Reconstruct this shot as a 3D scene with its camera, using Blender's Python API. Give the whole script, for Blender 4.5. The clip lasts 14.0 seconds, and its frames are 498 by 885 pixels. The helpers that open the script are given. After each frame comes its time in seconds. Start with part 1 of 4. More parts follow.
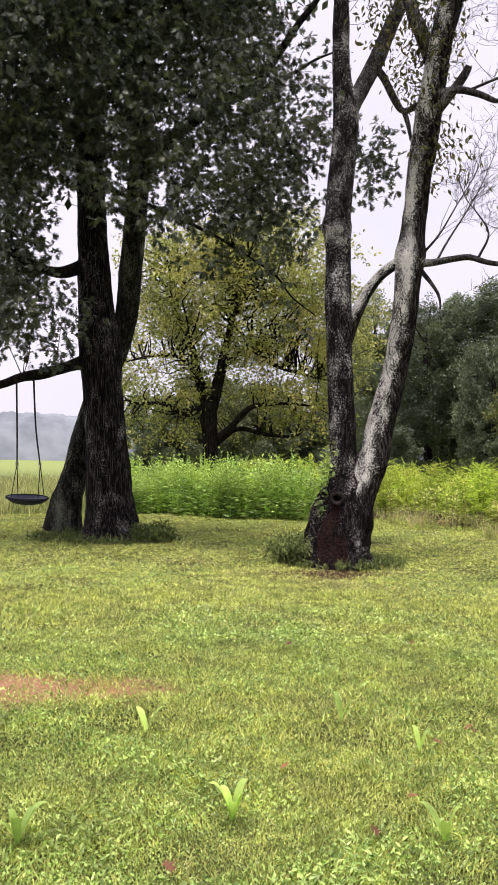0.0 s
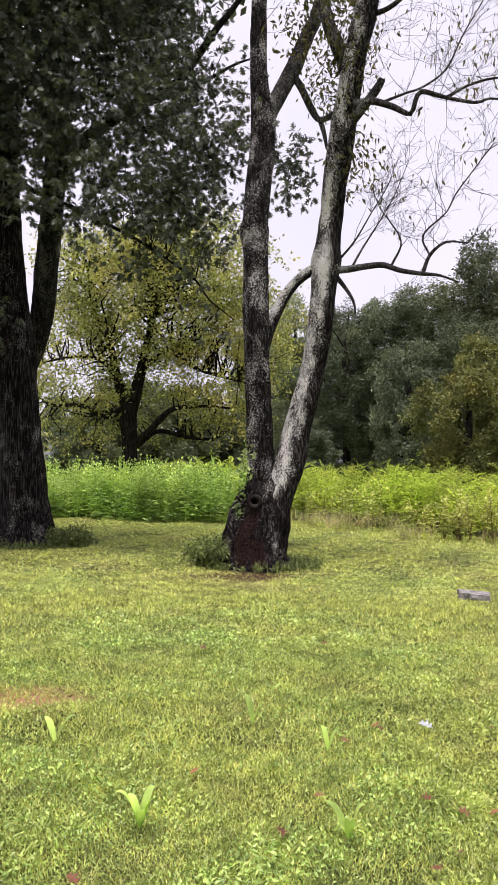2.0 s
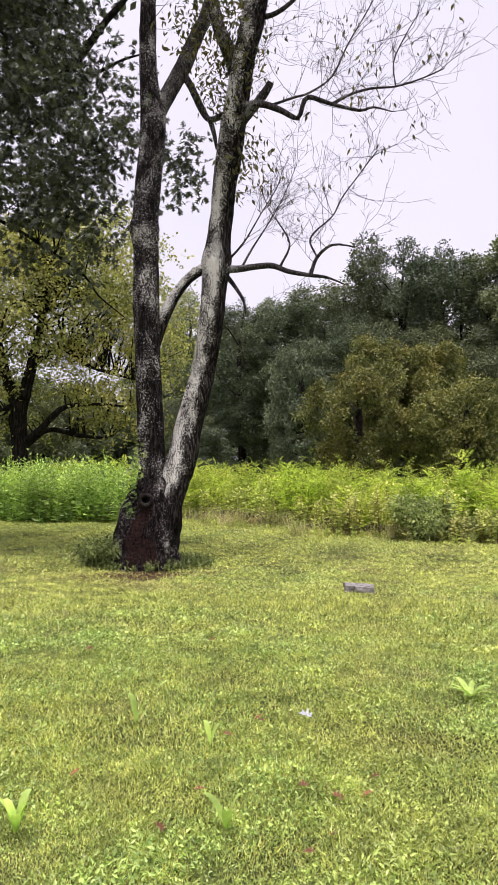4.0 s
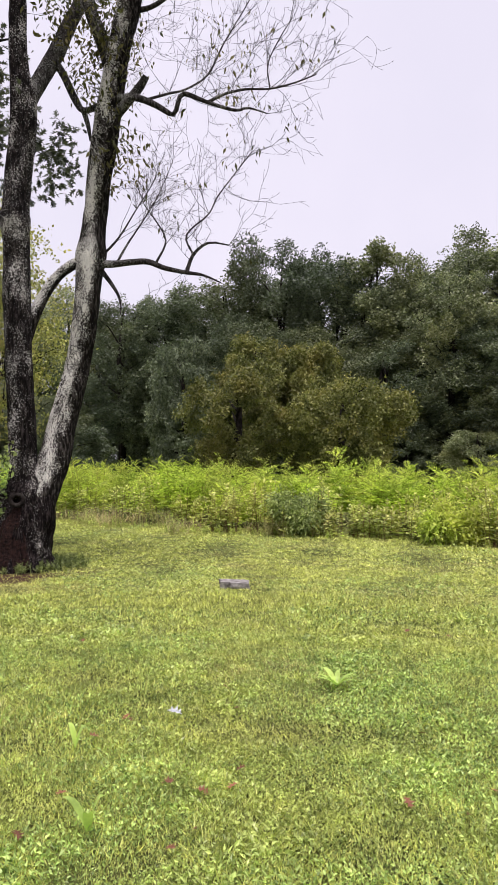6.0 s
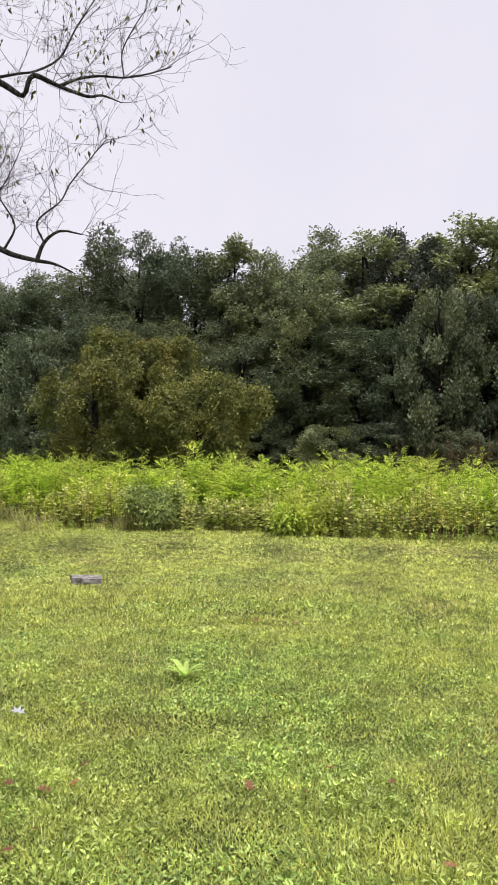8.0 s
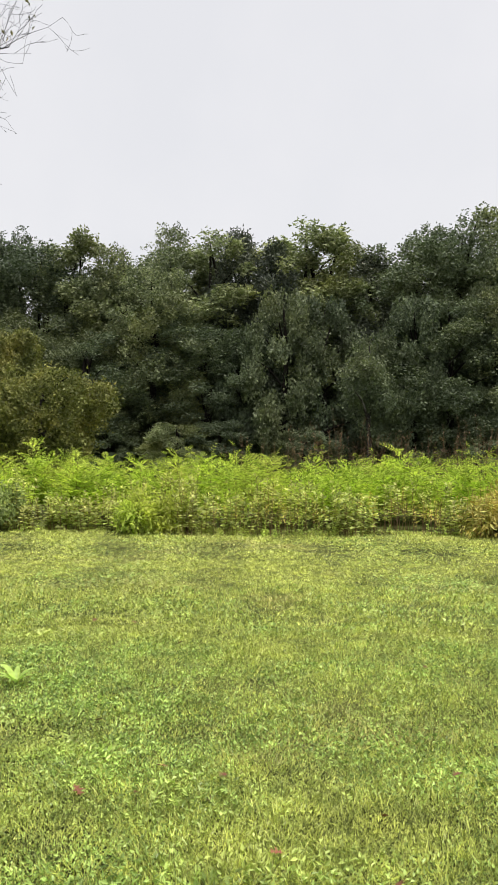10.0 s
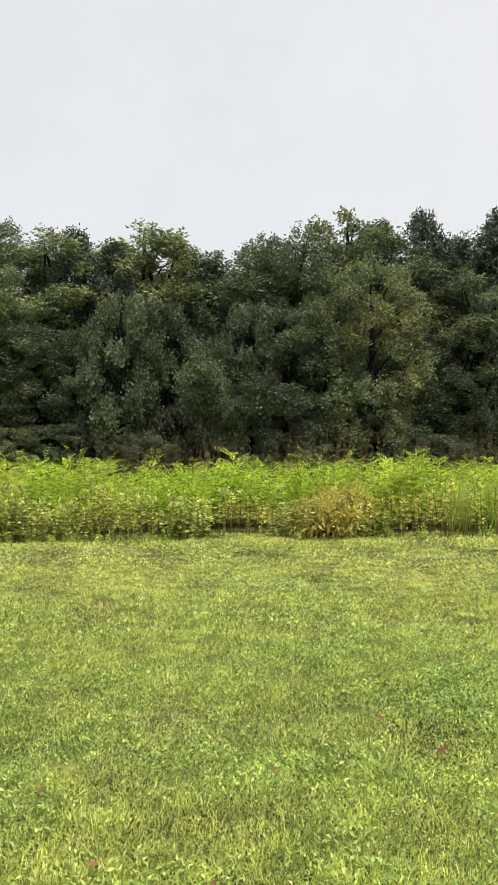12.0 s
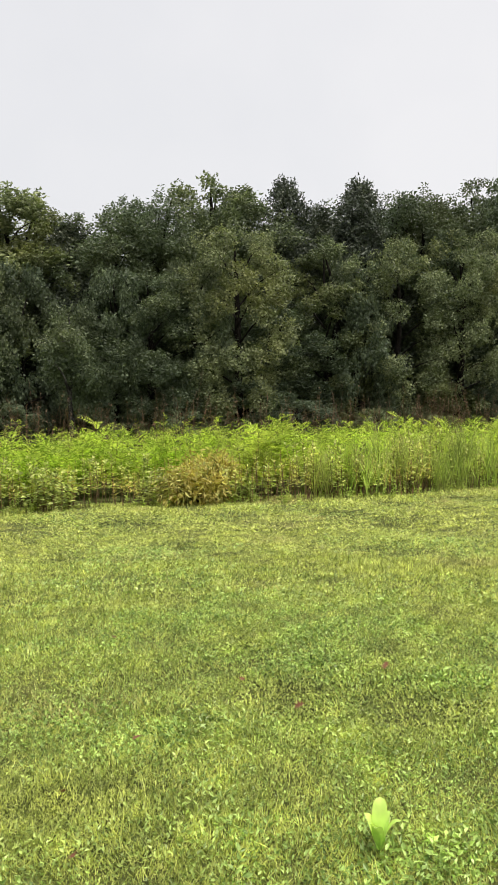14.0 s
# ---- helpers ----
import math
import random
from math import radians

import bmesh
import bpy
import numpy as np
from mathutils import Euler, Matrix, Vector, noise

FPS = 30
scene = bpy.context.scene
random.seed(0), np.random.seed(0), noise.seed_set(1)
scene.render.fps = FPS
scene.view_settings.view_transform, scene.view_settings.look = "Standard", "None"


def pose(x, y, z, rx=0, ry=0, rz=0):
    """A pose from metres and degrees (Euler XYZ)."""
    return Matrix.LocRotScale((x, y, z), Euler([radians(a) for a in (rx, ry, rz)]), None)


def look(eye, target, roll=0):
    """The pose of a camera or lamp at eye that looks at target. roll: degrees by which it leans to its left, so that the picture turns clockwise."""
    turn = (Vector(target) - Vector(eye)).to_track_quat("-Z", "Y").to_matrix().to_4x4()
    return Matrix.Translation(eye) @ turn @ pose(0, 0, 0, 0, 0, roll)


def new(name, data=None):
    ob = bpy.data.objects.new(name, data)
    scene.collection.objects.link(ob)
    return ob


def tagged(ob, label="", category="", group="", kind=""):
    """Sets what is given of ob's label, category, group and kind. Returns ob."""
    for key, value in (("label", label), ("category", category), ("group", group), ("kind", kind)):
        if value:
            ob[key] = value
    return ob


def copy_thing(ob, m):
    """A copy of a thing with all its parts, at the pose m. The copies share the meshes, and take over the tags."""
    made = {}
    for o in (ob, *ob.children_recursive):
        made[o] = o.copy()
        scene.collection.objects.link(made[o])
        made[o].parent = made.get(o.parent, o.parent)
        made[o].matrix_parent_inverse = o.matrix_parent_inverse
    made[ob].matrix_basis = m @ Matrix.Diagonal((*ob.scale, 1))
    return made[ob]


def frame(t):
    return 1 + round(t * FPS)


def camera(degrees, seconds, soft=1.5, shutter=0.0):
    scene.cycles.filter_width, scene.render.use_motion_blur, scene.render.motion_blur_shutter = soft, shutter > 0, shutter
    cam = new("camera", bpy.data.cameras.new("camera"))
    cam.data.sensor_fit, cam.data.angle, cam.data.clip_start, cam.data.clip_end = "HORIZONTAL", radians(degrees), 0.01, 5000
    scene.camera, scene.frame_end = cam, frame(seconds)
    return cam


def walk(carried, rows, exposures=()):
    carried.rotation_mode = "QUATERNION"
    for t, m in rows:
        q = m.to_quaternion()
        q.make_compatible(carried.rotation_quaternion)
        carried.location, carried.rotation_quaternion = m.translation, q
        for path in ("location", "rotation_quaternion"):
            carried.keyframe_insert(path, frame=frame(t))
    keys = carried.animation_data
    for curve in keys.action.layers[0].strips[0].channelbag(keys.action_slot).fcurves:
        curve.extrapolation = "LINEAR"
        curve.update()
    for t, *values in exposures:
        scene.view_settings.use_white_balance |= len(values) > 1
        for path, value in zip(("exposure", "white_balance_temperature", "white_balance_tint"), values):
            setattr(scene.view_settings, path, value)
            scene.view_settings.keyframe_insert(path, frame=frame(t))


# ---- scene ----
cam = camera(35.45, 14.0, soft=1.1)
# seconds, place of the eye, yaw, pitch, roll
ROWS = [
    (0.0, 0.000, 0.000, 1.500, 0.00, 1.22, -1.04),
    (0.5, 0.010, -0.010, 1.507, -0.87, 1.19, -0.97),
    (1.0, 0.023, -0.014, 1.511, -2.22, 1.28, -0.89),
    (1.5, 0.040, -0.011, 1.513, -3.91, 1.38, -0.92),
    (2.0, 0.057, -0.018, 1.517, -5.74, 1.47, -0.91),
    (2.5, 0.072, -0.033, 1.519, -7.62, 1.45, -0.82),
    (3.0, 0.089, -0.050, 1.522, -9.50, 1.40, -0.73),
    (5.5, 0.196, -0.080, 1.503, -19.60, 1.46, -0.10),
    (6.0, 0.213, -0.082, 1.500, -21.97, 1.38, -0.09),
    (6.5, 0.229, -0.094, 1.500, -24.57, 1.24, -0.08),
    (7.0, 0.239, -0.115, 1.499, -27.23, 1.15, 0.01),
    (9.5, 0.312, -0.146, 1.486, -40.34, 0.76, -0.07),
    (10.0, 0.335, -0.154, 1.483, -43.42, 0.80, -0.01),
    (10.5, 0.355, -0.169, 1.488, -46.59, 0.88, 0.05),
    (11.0, 0.364, -0.188, 1.490, -49.68, 0.93, 0.18),
    (11.5, 0.376, -0.208, 1.489, -52.55, 0.99, 0.21),
    (12.0, 0.379, -0.220, 1.489, -55.20, 1.05, 0.16),
    (12.5, 0.385, -0.227, 1.489, -57.85, 1.11, 0.15),
    (13.0, 0.392, -0.245, 1.489, -60.50, 0.98, 0.47),
    (13.5, 0.407, -0.263, 1.495, -62.89, 0.11, 0.95),
    (14.0, 0.419, -0.271, 1.497, -64.79, -1.48, 1.28),
]
walk(cam, [(t, pose(x, y, z, 90 + pitch, 0, yaw) @ pose(0, 0, 0, 0, 0, -roll)) for t, x, y, z, yaw, pitch, roll in ROWS],
     [(0.0, 0.96, 6250, 25), (3.0, 0.96, 6270, 25), (7.0, 0.82, 6300, 23), (9.5, 0.82, 6550, 10), (14.0, 0.82, 6600, 9)])
# ---- light ----
SUN_AZ, SUN_EL = radians(200), radians(76)
world = bpy.data.worlds.new("overcast_sky")
scene.world = world
world.use_nodes = True
wn = world.node_tree
wn.nodes.clear()
sky = wn.nodes.new("ShaderNodeTexSky")
sky.sky_type, sky.sun_disc = "NISHITA", False
sky.sun_elevation, sky.sun_rotation, sky.dust_density = SUN_EL, SUN_AZ, 5.0
clear = wn.nodes.new("ShaderNodeBackground")
clear.inputs[1].default_value = 0.012
cloud = wn.nodes.new("ShaderNodeBackground")
where = wn.nodes.new("ShaderNodeTexCoord")
veil = wn.nodes.new("ShaderNodeTexNoise")
veil.inputs["Scale"].default_value, veil.inputs["Detail"].default_value = 2.6, 5.0
shade = wn.nodes.new("ShaderNodeValToRGB")
shade.color_ramp.elements[0].position, shade.color_ramp.elements[0].color = 0.36, (0.765, 0.765, 0.79, 1)
shade.color_ramp.elements[1].position, shade.color_ramp.elements[1].color = 0.64, (0.835, 0.825, 0.84, 1)
wn.links.new(where.outputs["Generated"], veil.inputs["Vector"])
wn.links.new(veil.outputs[0], shade.inputs[0])
wn.links.new(shade.outputs[0], cloud.inputs[0])
cloud.inputs[1].default_value = 0.56
both = wn.nodes.new("ShaderNodeAddShader")
wout = wn.nodes.new("ShaderNodeOutputWorld")
wn.links.new(sky.outputs[0], clear.inputs[0])
wn.links.new(clear.outputs[0], both.inputs[0])
wn.links.new(cloud.outputs[0], both.inputs[1])
wn.links.new(both.outputs[0], wout.inputs[0])
sun = new("sun", bpy.data.lights.new("sun", "SUN"))
sun.data.energy, sun.data.angle, sun.data.color = 2.3, radians(26), (1.0, 0.96, 0.88)
sun.matrix_world = look((math.sin(SUN_AZ) * math.cos(SUN_EL) * 60, math.cos(SUN_AZ) * math.cos(SUN_EL) * 60, math.sin(SUN_EL) * 60), (0, 0, 0))

# ---- materials ----
rng = np.random.default_rng(7)


def material(name):
    m = bpy.data.materials.new(name)
    m.use_nodes = True
    nt = m.node_tree
    bsdf = nt.nodes["Principled BSDF"]
    return m, nt, bsdf


def node(nt, kind, **values):
    n = nt.nodes.new("ShaderNode" + kind)
    for key, value in values.items():
        n.inputs[key.replace("_", " ")].default_value = value
    return n


def ramp(nt, source, *stops):
    r = nt.nodes.new("ShaderNodeValToRGB")
    while len(r.color_ramp.elements) < len(stops):
        r.color_ramp.elements.new(0.5)
    for e, (at, c) in zip(r.color_ramp.elements, stops):
        e.position = at
        e.color = (*c, 1) if not isinstance(c, (int, float)) else (c, c, c, 1)
    nt.links.new(source, r.inputs[0])
    return r.outputs[0]


def mix(nt, fac, a, b, blend="MIX"):
    m = nt.nodes.new("ShaderNodeMix")
    m.data_type, m.blend_type = "RGBA", blend
    for socket, value in ((m.inputs[0], fac), (m.inputs[6], a), (m.inputs[7], b)):
        if isinstance(value, bpy.types.NodeSocket):
            nt.links.new(value, socket)
        elif isinstance(value, (int, float)):
            socket.default_value = value
        else:
            socket.default_value = (*value, 1)
    return m.outputs[2]


def noise_at(nt, scale, detail=4, stretch=(1, 1, 1), rough=0.55):
    """Noise over the place in metres, stretched."""
    geo = nt.nodes.new("ShaderNodeNewGeometry")
    mp = node(nt, "Mapping", Scale=stretch)
    nt.links.new(geo.outputs["Position"], mp.inputs[0])
    n = node(nt, "TexNoise", Scale=scale, Detail=detail, Roughness=rough)
    nt.links.new(mp.outputs[0], n.inputs["Vector"])
    return n.outputs[0]


def near_spot(nt, place, size):
    """1 inside an ellipse on the ground with a ragged edge, 0 outside."""
    geo = nt.nodes.new("ShaderNodeNewGeometry")
    mp = node(nt, "Mapping", Location=(-place[0] / size[0], -place[1] / size[1], 0), Scale=(1 / size[0], 1 / size[1], 0))
    nt.links.new(geo.outputs["Position"], mp.inputs[0])
    ln = nt.nodes.new("ShaderNodeVectorMath")
    ln.operation = "LENGTH"
    nt.links.new(mp.outputs[0], ln.inputs[0])
    add = nt.nodes.new("ShaderNodeMath")
    add.operation = "MULTIPLY_ADD"
    nt.links.new(noise_at(nt, 5.0), add.inputs[0])
    add.inputs[1].default_value = 1.4
    nt.links.new(ln.outputs["Value"], add.inputs[2])
    return ramp(nt, half(nt, add.outputs[0]), (0.62, 1.0), (0.92, 0.0))


def half(nt, socket):
    m = nt.nodes.new("ShaderNodeMath")
    m.operation = "MULTIPLY"
    nt.links.new(socket, m.inputs[0])
    m.inputs[1].default_value = 0.5
    return m.outputs[0]


def leaf_material(name, dark, light, patch=None, patch_scale=0.5, gloss=0.45, thin=0.35, clump=2.0, share=(0.45, 0.66), shine=0.22):
    """Leaves: each one its own shade between dark and light, in patches here and there another colour; light shines through."""
    m, nt, bsdf = material(name)
    geo = nt.nodes.new("ShaderNodeNewGeometry")
    colour = ramp(nt, geo.outputs["Random Per Island"], (0.0, dark), (0.75, light), (1.0, tuple(min(1, c * 1.25) for c in light)))
    if patch:
        where = ramp(nt, noise_at(nt, patch_scale, 5), (share[0], 0.0), (share[1], 1.0))
        colour = mix(nt, where, colour, mix(nt, geo.outputs["Random Per Island"], tuple(c * 0.55 for c in patch), patch))
    plant = ramp(nt, noise_at(nt, clump, 4, rough=0.65), (0.34, (0.52, 0.55, 0.5)), (0.5, (0.95, 0.95, 0.95)), (0.66, (1.35, 1.3, 1.25)))
    info = nt.nodes.new("ShaderNodeObjectInfo")
    colour = mix(nt, 1.0, colour, plant, "MULTIPLY")
    colour = mix(nt, 1.0, colour, ramp(nt, info.outputs["Random"], (0.0, (0.72, 0.74, 0.74)), (1.0, (1.25, 1.22, 1.15))), "MULTIPLY")
    vein = noise_at(nt, 60.0, 2)
    colour = mix(nt, 0.22, colour, mix(nt, vein, (0.0, 0.0, 0.0), (1.0, 1.0, 1.0)), "OVERLAY")
    nt.links.new(colour, bsdf.inputs["Base Color"])
    bsdf.inputs["Roughness"].default_value = gloss
    bsdf.inputs["Specular IOR Level"].default_value = shine
    tr = nt.nodes.new("ShaderNodeBsdfTranslucent")
    nt.links.new(mix(nt, 1.0, colour, (0.92, 1.05, 0.6), "MULTIPLY"), tr.inputs[0])
    sh = nt.nodes.new("ShaderNodeMixShader")
    sh.inputs[0].default_value = thin
    out = nt.nodes["Material Output"]
    nt.links.new(bsdf.outputs[0], sh.inputs[1])
    nt.links.new(tr.outputs[0], sh.inputs[2])
    nt.links.new(sh.outputs[0], out.inputs[0])
    return m


def bark_material(name, dark, pale, lichen=(0.55, 0.57, 0.48), amount=0.5, stretch=0.25, side=None, grain=14.0):
    """Furrowed bark with spots of lichen; amount 0 to 1 says how much of them."""
    m, nt, bsdf = material(name)
    furrow = noise_at(nt, grain, 6, (1, 1, stretch), 0.65)
    fine = noise_at(nt, 70.0, 4)
    colour = ramp(nt, furrow, (0.36, tuple(c * 0.45 for c in dark)), (0.5, dark), (0.68, pale))
    colour = mix(nt, 0.35, colour, mix(nt, fine, (0.1, 0.1, 0.1), (0.9, 0.9, 0.9)), "OVERLAY")
    crust = mix(nt, 0.64, noise_at(nt, 3.6, 4, (1, 1, 0.6)), noise_at(nt, 52.0, 6, (1, 1, 0.9), 0.75))
    if side:
        geo = nt.nodes.new("ShaderNodeNewGeometry")
        dot = nt.nodes.new("ShaderNodeVectorMath")
        dot.operation = "DOT_PRODUCT"
        nt.links.new(geo.outputs["Normal"], dot.inputs[0])
        dot.inputs[1].default_value = side
        crust = mix(nt, 1.0, crust, ramp(nt, dot.outputs["Value"], (0.0, (0.84, 0.84, 0.84)), (0.7, (1.05, 1.05, 1.05))), "MULTIPLY")
    edge = 0.635 - 0.16 * amount
    spread = ramp(nt, crust, (edge, 0.0), (edge + 0.035, 1.0))
    tone = mix(nt, noise_at(nt, 5.0, 3), tuple(c * 0.6 for c in lichen), lichen)
    colour = mix(nt, spread, colour, tone)
    nt.links.new(colour, bsdf.inputs["Base Color"])
    bsdf.inputs["Roughness"].default_value = 0.85
    bsdf.inputs["Specular IOR Level"].default_value = 0.06
    bump = node(nt, "Bump", Strength=1.0, Distance=0.06)
    nt.links.new(mix(nt, 0.3, furrow, fine), bump.inputs["Height"])
    nt.links.new(bump.outputs[0], bsdf.inputs["Normal"])
    return m


def plain_material(name, dark, light, rough=0.7, scale=20.0, bump_by=0.0, metal=0.0):
    m, nt, bsdf = material(name)
    n = noise_at(nt, scale, 5)
    nt.links.new(ramp(nt, n, (0.3, dark), (0.7, light)), bsdf.inputs["Base Color"])
    bsdf.inputs["Roughness"].default_value, bsdf.inputs["Metallic"].default_value = rough, metal
    bsdf.inputs["Specular IOR Level"].default_value = 0.5 if rough < 0.6 else 0.1
    if bump_by:
        b = node(nt, "Bump", Strength=0.7, Distance=bump_by)
        nt.links.new(n, b.inputs["Height"])
        nt.links.new(b.outputs[0], bsdf.inputs["Normal"])
    return m


CLAY, DIRT = (-1.42, 5.12), (1.25, 10.5)


def soil_material():
    m, nt, bsdf = material("lawn_soil")
    fine = noise_at(nt, 45.0, 6, rough=0.7)
    broad = noise_at(nt, 0.5, 5)
    colour = ramp(nt, fine, (0.3, (0.015, 0.02, 0.006)), (0.6, (0.055, 0.064, 0.018)), (0.8, (0.14, 0.16, 0.045)))
    colour = mix(nt, ramp(nt, broad, (0.42, 0.0), (0.66, 1.0)), colour, mix(nt, fine, (0.05, 0.055, 0.018), (0.20, 0.21, 0.07)))
    field = near_spot(nt, (-60, 150), (300, 125))
    colour = mix(nt, field, colour, mix(nt, broad, (0.20, 0.27, 0.08), (0.30, 0.34, 0.12)))
    colour = mix(nt, near_spot(nt, CLAY, (1.05, 0.42)), colour, mix(nt, fine, (0.24, 0.11, 0.06), (0.56, 0.32, 0.19)))
    colour = mix(nt, near_spot(nt, DIRT, (1.4, 0.75)), colour, mix(nt, fine, (0.025, 0.014, 0.010), (0.11, 0.06, 0.04)))
    nt.links.new(colour, bsdf.inputs["Base Color"])
    bsdf.inputs["Roughness"].default_value = 0.9
    bsdf.inputs["Specular IOR Level"].default_value = 0.05
    b = node(nt, "Bump", Strength=0.8, Distance=0.03)
    nt.links.new(fine, b.inputs["Height"])
    nt.links.new(b.outputs[0], bsdf.inputs["Normal"])
    return m


M_SOIL = soil_material()
M_GRASS = leaf_material("lawn_grass", (0.19, 0.22, 0.045), (0.66, 0.715, 0.21), (0.63, 0.53, 0.27), 0.6, 0.35, 0.28, 5.0, (0.55, 0.80), 0.35)
M_CLOVER = leaf_material("clover", (0.10, 0.17, 0.035), (0.42, 0.57, 0.18), (0.50, 0.56, 0.16), 0.8, 0.33, 0.28, 4.0, (0.45, 0.66), 0.35)
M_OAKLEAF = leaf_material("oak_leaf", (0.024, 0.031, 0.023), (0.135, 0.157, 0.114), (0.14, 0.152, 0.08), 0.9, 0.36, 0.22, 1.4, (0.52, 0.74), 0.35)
M_BUSH = leaf_material("bush_leaf", (0.12, 0.17, 0.05), (0.44, 0.52, 0.20), None, 1, 0.45, 0.35, 3.0)
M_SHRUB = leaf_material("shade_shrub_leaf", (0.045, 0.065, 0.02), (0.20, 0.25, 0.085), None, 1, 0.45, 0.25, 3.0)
M_THINLEAF = leaf_material("hickory_leaf", (0.05, 0.06, 0.02), (0.13, 0.13, 0.05), (0.25, 0.20, 0.06), 1.2, 0.5, 0.3)
M_WALNUT = leaf_material("walnut_leaf", (0.15, 0.165, 0.055), (0.42, 0.44, 0.17), (0.46, 0.43, 0.15), 0.45, 0.5, 0.42, 0.9)
# Woods leaves kept slightly lighter and greyer; the colour stands in for mist.
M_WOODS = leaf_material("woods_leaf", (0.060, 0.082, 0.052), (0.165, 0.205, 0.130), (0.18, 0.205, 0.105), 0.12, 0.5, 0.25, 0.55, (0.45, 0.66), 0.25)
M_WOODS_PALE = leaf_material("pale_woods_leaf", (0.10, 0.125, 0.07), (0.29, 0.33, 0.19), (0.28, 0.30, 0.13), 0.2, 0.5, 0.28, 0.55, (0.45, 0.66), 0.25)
M_PINE = leaf_material("pine_needle", (0.045, 0.058, 0.045), (0.12, 0.138, 0.105), None, 1, 0.5, 0.15, 0.6, (0.45, 0.66), 0.25)
M_YOUNG = leaf_material("young_tree_leaf", (0.085, 0.10, 0.033), (0.225, 0.245, 0.085), (0.29, 0.275, 0.085), 0.5, 0.5, 0.28, 1.0)
M_WEED = leaf_material("tall_weed_leaf", (0.22, 0.34, 0.03), (0.76, 0.90, 0.18), (0.78, 0.82, 0.20), 0.6, 0.45, 0.5, 1.6)
M_WEED_DARK = leaf_material("broad_weed_leaf", (0.10, 0.21, 0.04), (0.54, 0.76, 0.21), (0.62, 0.80, 0.22), 0.3, 0.4, 0.32, 1.3)
M_WEED_LOW = leaf_material("mixed_weed_leaf", (0.15, 0.19, 0.03), (0.82, 0.89, 0.30), (0.84, 0.80, 0.30), 0.9, 0.45, 0.4, 2.6)
M_TALLGRASS = leaf_material("tall_grass", (0.20, 0.30, 0.05), (0.54, 0.66, 0.17), (0.60, 0.62, 0.22), 0.5, 0.5, 0.38, 1.6)
M_HAY = leaf_material("pale_hay", (0.32, 0.34, 0.13), (0.70, 0.70, 0.36), (0.55, 0.62, 0.25), 0.5, 0.55, 0.3, 1.2)
M_STRAW = leaf_material("dry_straw", (0.36, 0.28, 0.13), (0.72, 0.62, 0.36), (0.50, 0.54, 0.20), 0.9, 0.6, 0.3, 2.0)
M_GOLD = leaf_material("yellowed_leaf", (0.44, 0.33, 0.07), (0.88, 0.74, 0.25), None, 2.2, 0.5, 0.4)
M_DRY = leaf_material("dead_stalk", (0.12, 0.075, 0.05), (0.32, 0.20, 0.13), None, 1, 0.7, 0.1)
M_DOCK = leaf_material("dock_leaf", (0.38, 0.54, 0.11), (0.54, 0.72, 0.20), None, 1, 0.35, 0.4, 3.0)
M_FALLEN = leaf_material("fallen_leaf_brown", (0.11, 0.04, 0.025), (0.25, 0.105, 0.06), None, 1, 0.6, 0.1)
M_BARK_A = bark_material("hickory_bark", (0.009, 0.007, 0.007), (0.060, 0.050, 0.048), (0.66, 0.64, 0.60), 0.60, grain=32.0)
M_BARK_B = bark_material("lichen_bark", (0.011, 0.009, 0.008), (0.085, 0.075, 0.068), (0.80, 0.79, 0.71), 0.80, grain=32.0, side=(-0.80, -0.38, 0.1))
M_BARK_FOOT = bark_material("dark_foot_bark", (0.008, 0.006, 0.006), (0.055, 0.044, 0.041), (0.70, 0.67, 0.62), 0.36, grain=30.0)
M_BARK_UP = bark_material("grey_limb_bark", (0.03, 0.027, 0.025), (0.11, 0.10, 0.094), (0.32, 0.32, 0.29), 0.6, grain=28.0)
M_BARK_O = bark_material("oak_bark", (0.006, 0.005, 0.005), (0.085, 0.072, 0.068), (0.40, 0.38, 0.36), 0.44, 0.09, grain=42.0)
M_BARK_O2 = bark_material("mossy_oak_bark", (0.013, 0.012, 0.010), (0.06, 0.056, 0.045), (0.22, 0.23, 0.18), 0.62, grain=28.0)
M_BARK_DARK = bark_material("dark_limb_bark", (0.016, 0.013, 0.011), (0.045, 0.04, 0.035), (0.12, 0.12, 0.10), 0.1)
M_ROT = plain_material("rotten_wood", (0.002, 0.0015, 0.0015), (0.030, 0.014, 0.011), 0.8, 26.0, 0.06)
M_STONE = plain_material("weathered_slab", (0.05, 0.045, 0.04), (0.40, 0.38, 0.36), 0.8, 16.0, 0.03)
M_STRAP = plain_material("black_webbing", (0.012, 0.012, 0.014), (0.03, 0.03, 0.035), 0.7, 60.0)
M_SEAT = plain_material("dark_blue_vinyl", (0.015, 0.018, 0.04), (0.035, 0.04, 0.075), 0.45, 25.0)
M_STEEL = plain_material("steel_ring", (0.35, 0.35, 0.36), (0.55, 0.55, 0.55), 0.35, 40.0, 0, 1.0)
# The hill's pale bluish grey is distance haze mixed into its base colour.
M_HILL = plain_material("haze_toned_hill", (0.15, 0.17, 0.185), (0.26, 0.285, 0.30), 1.0, 0.12)


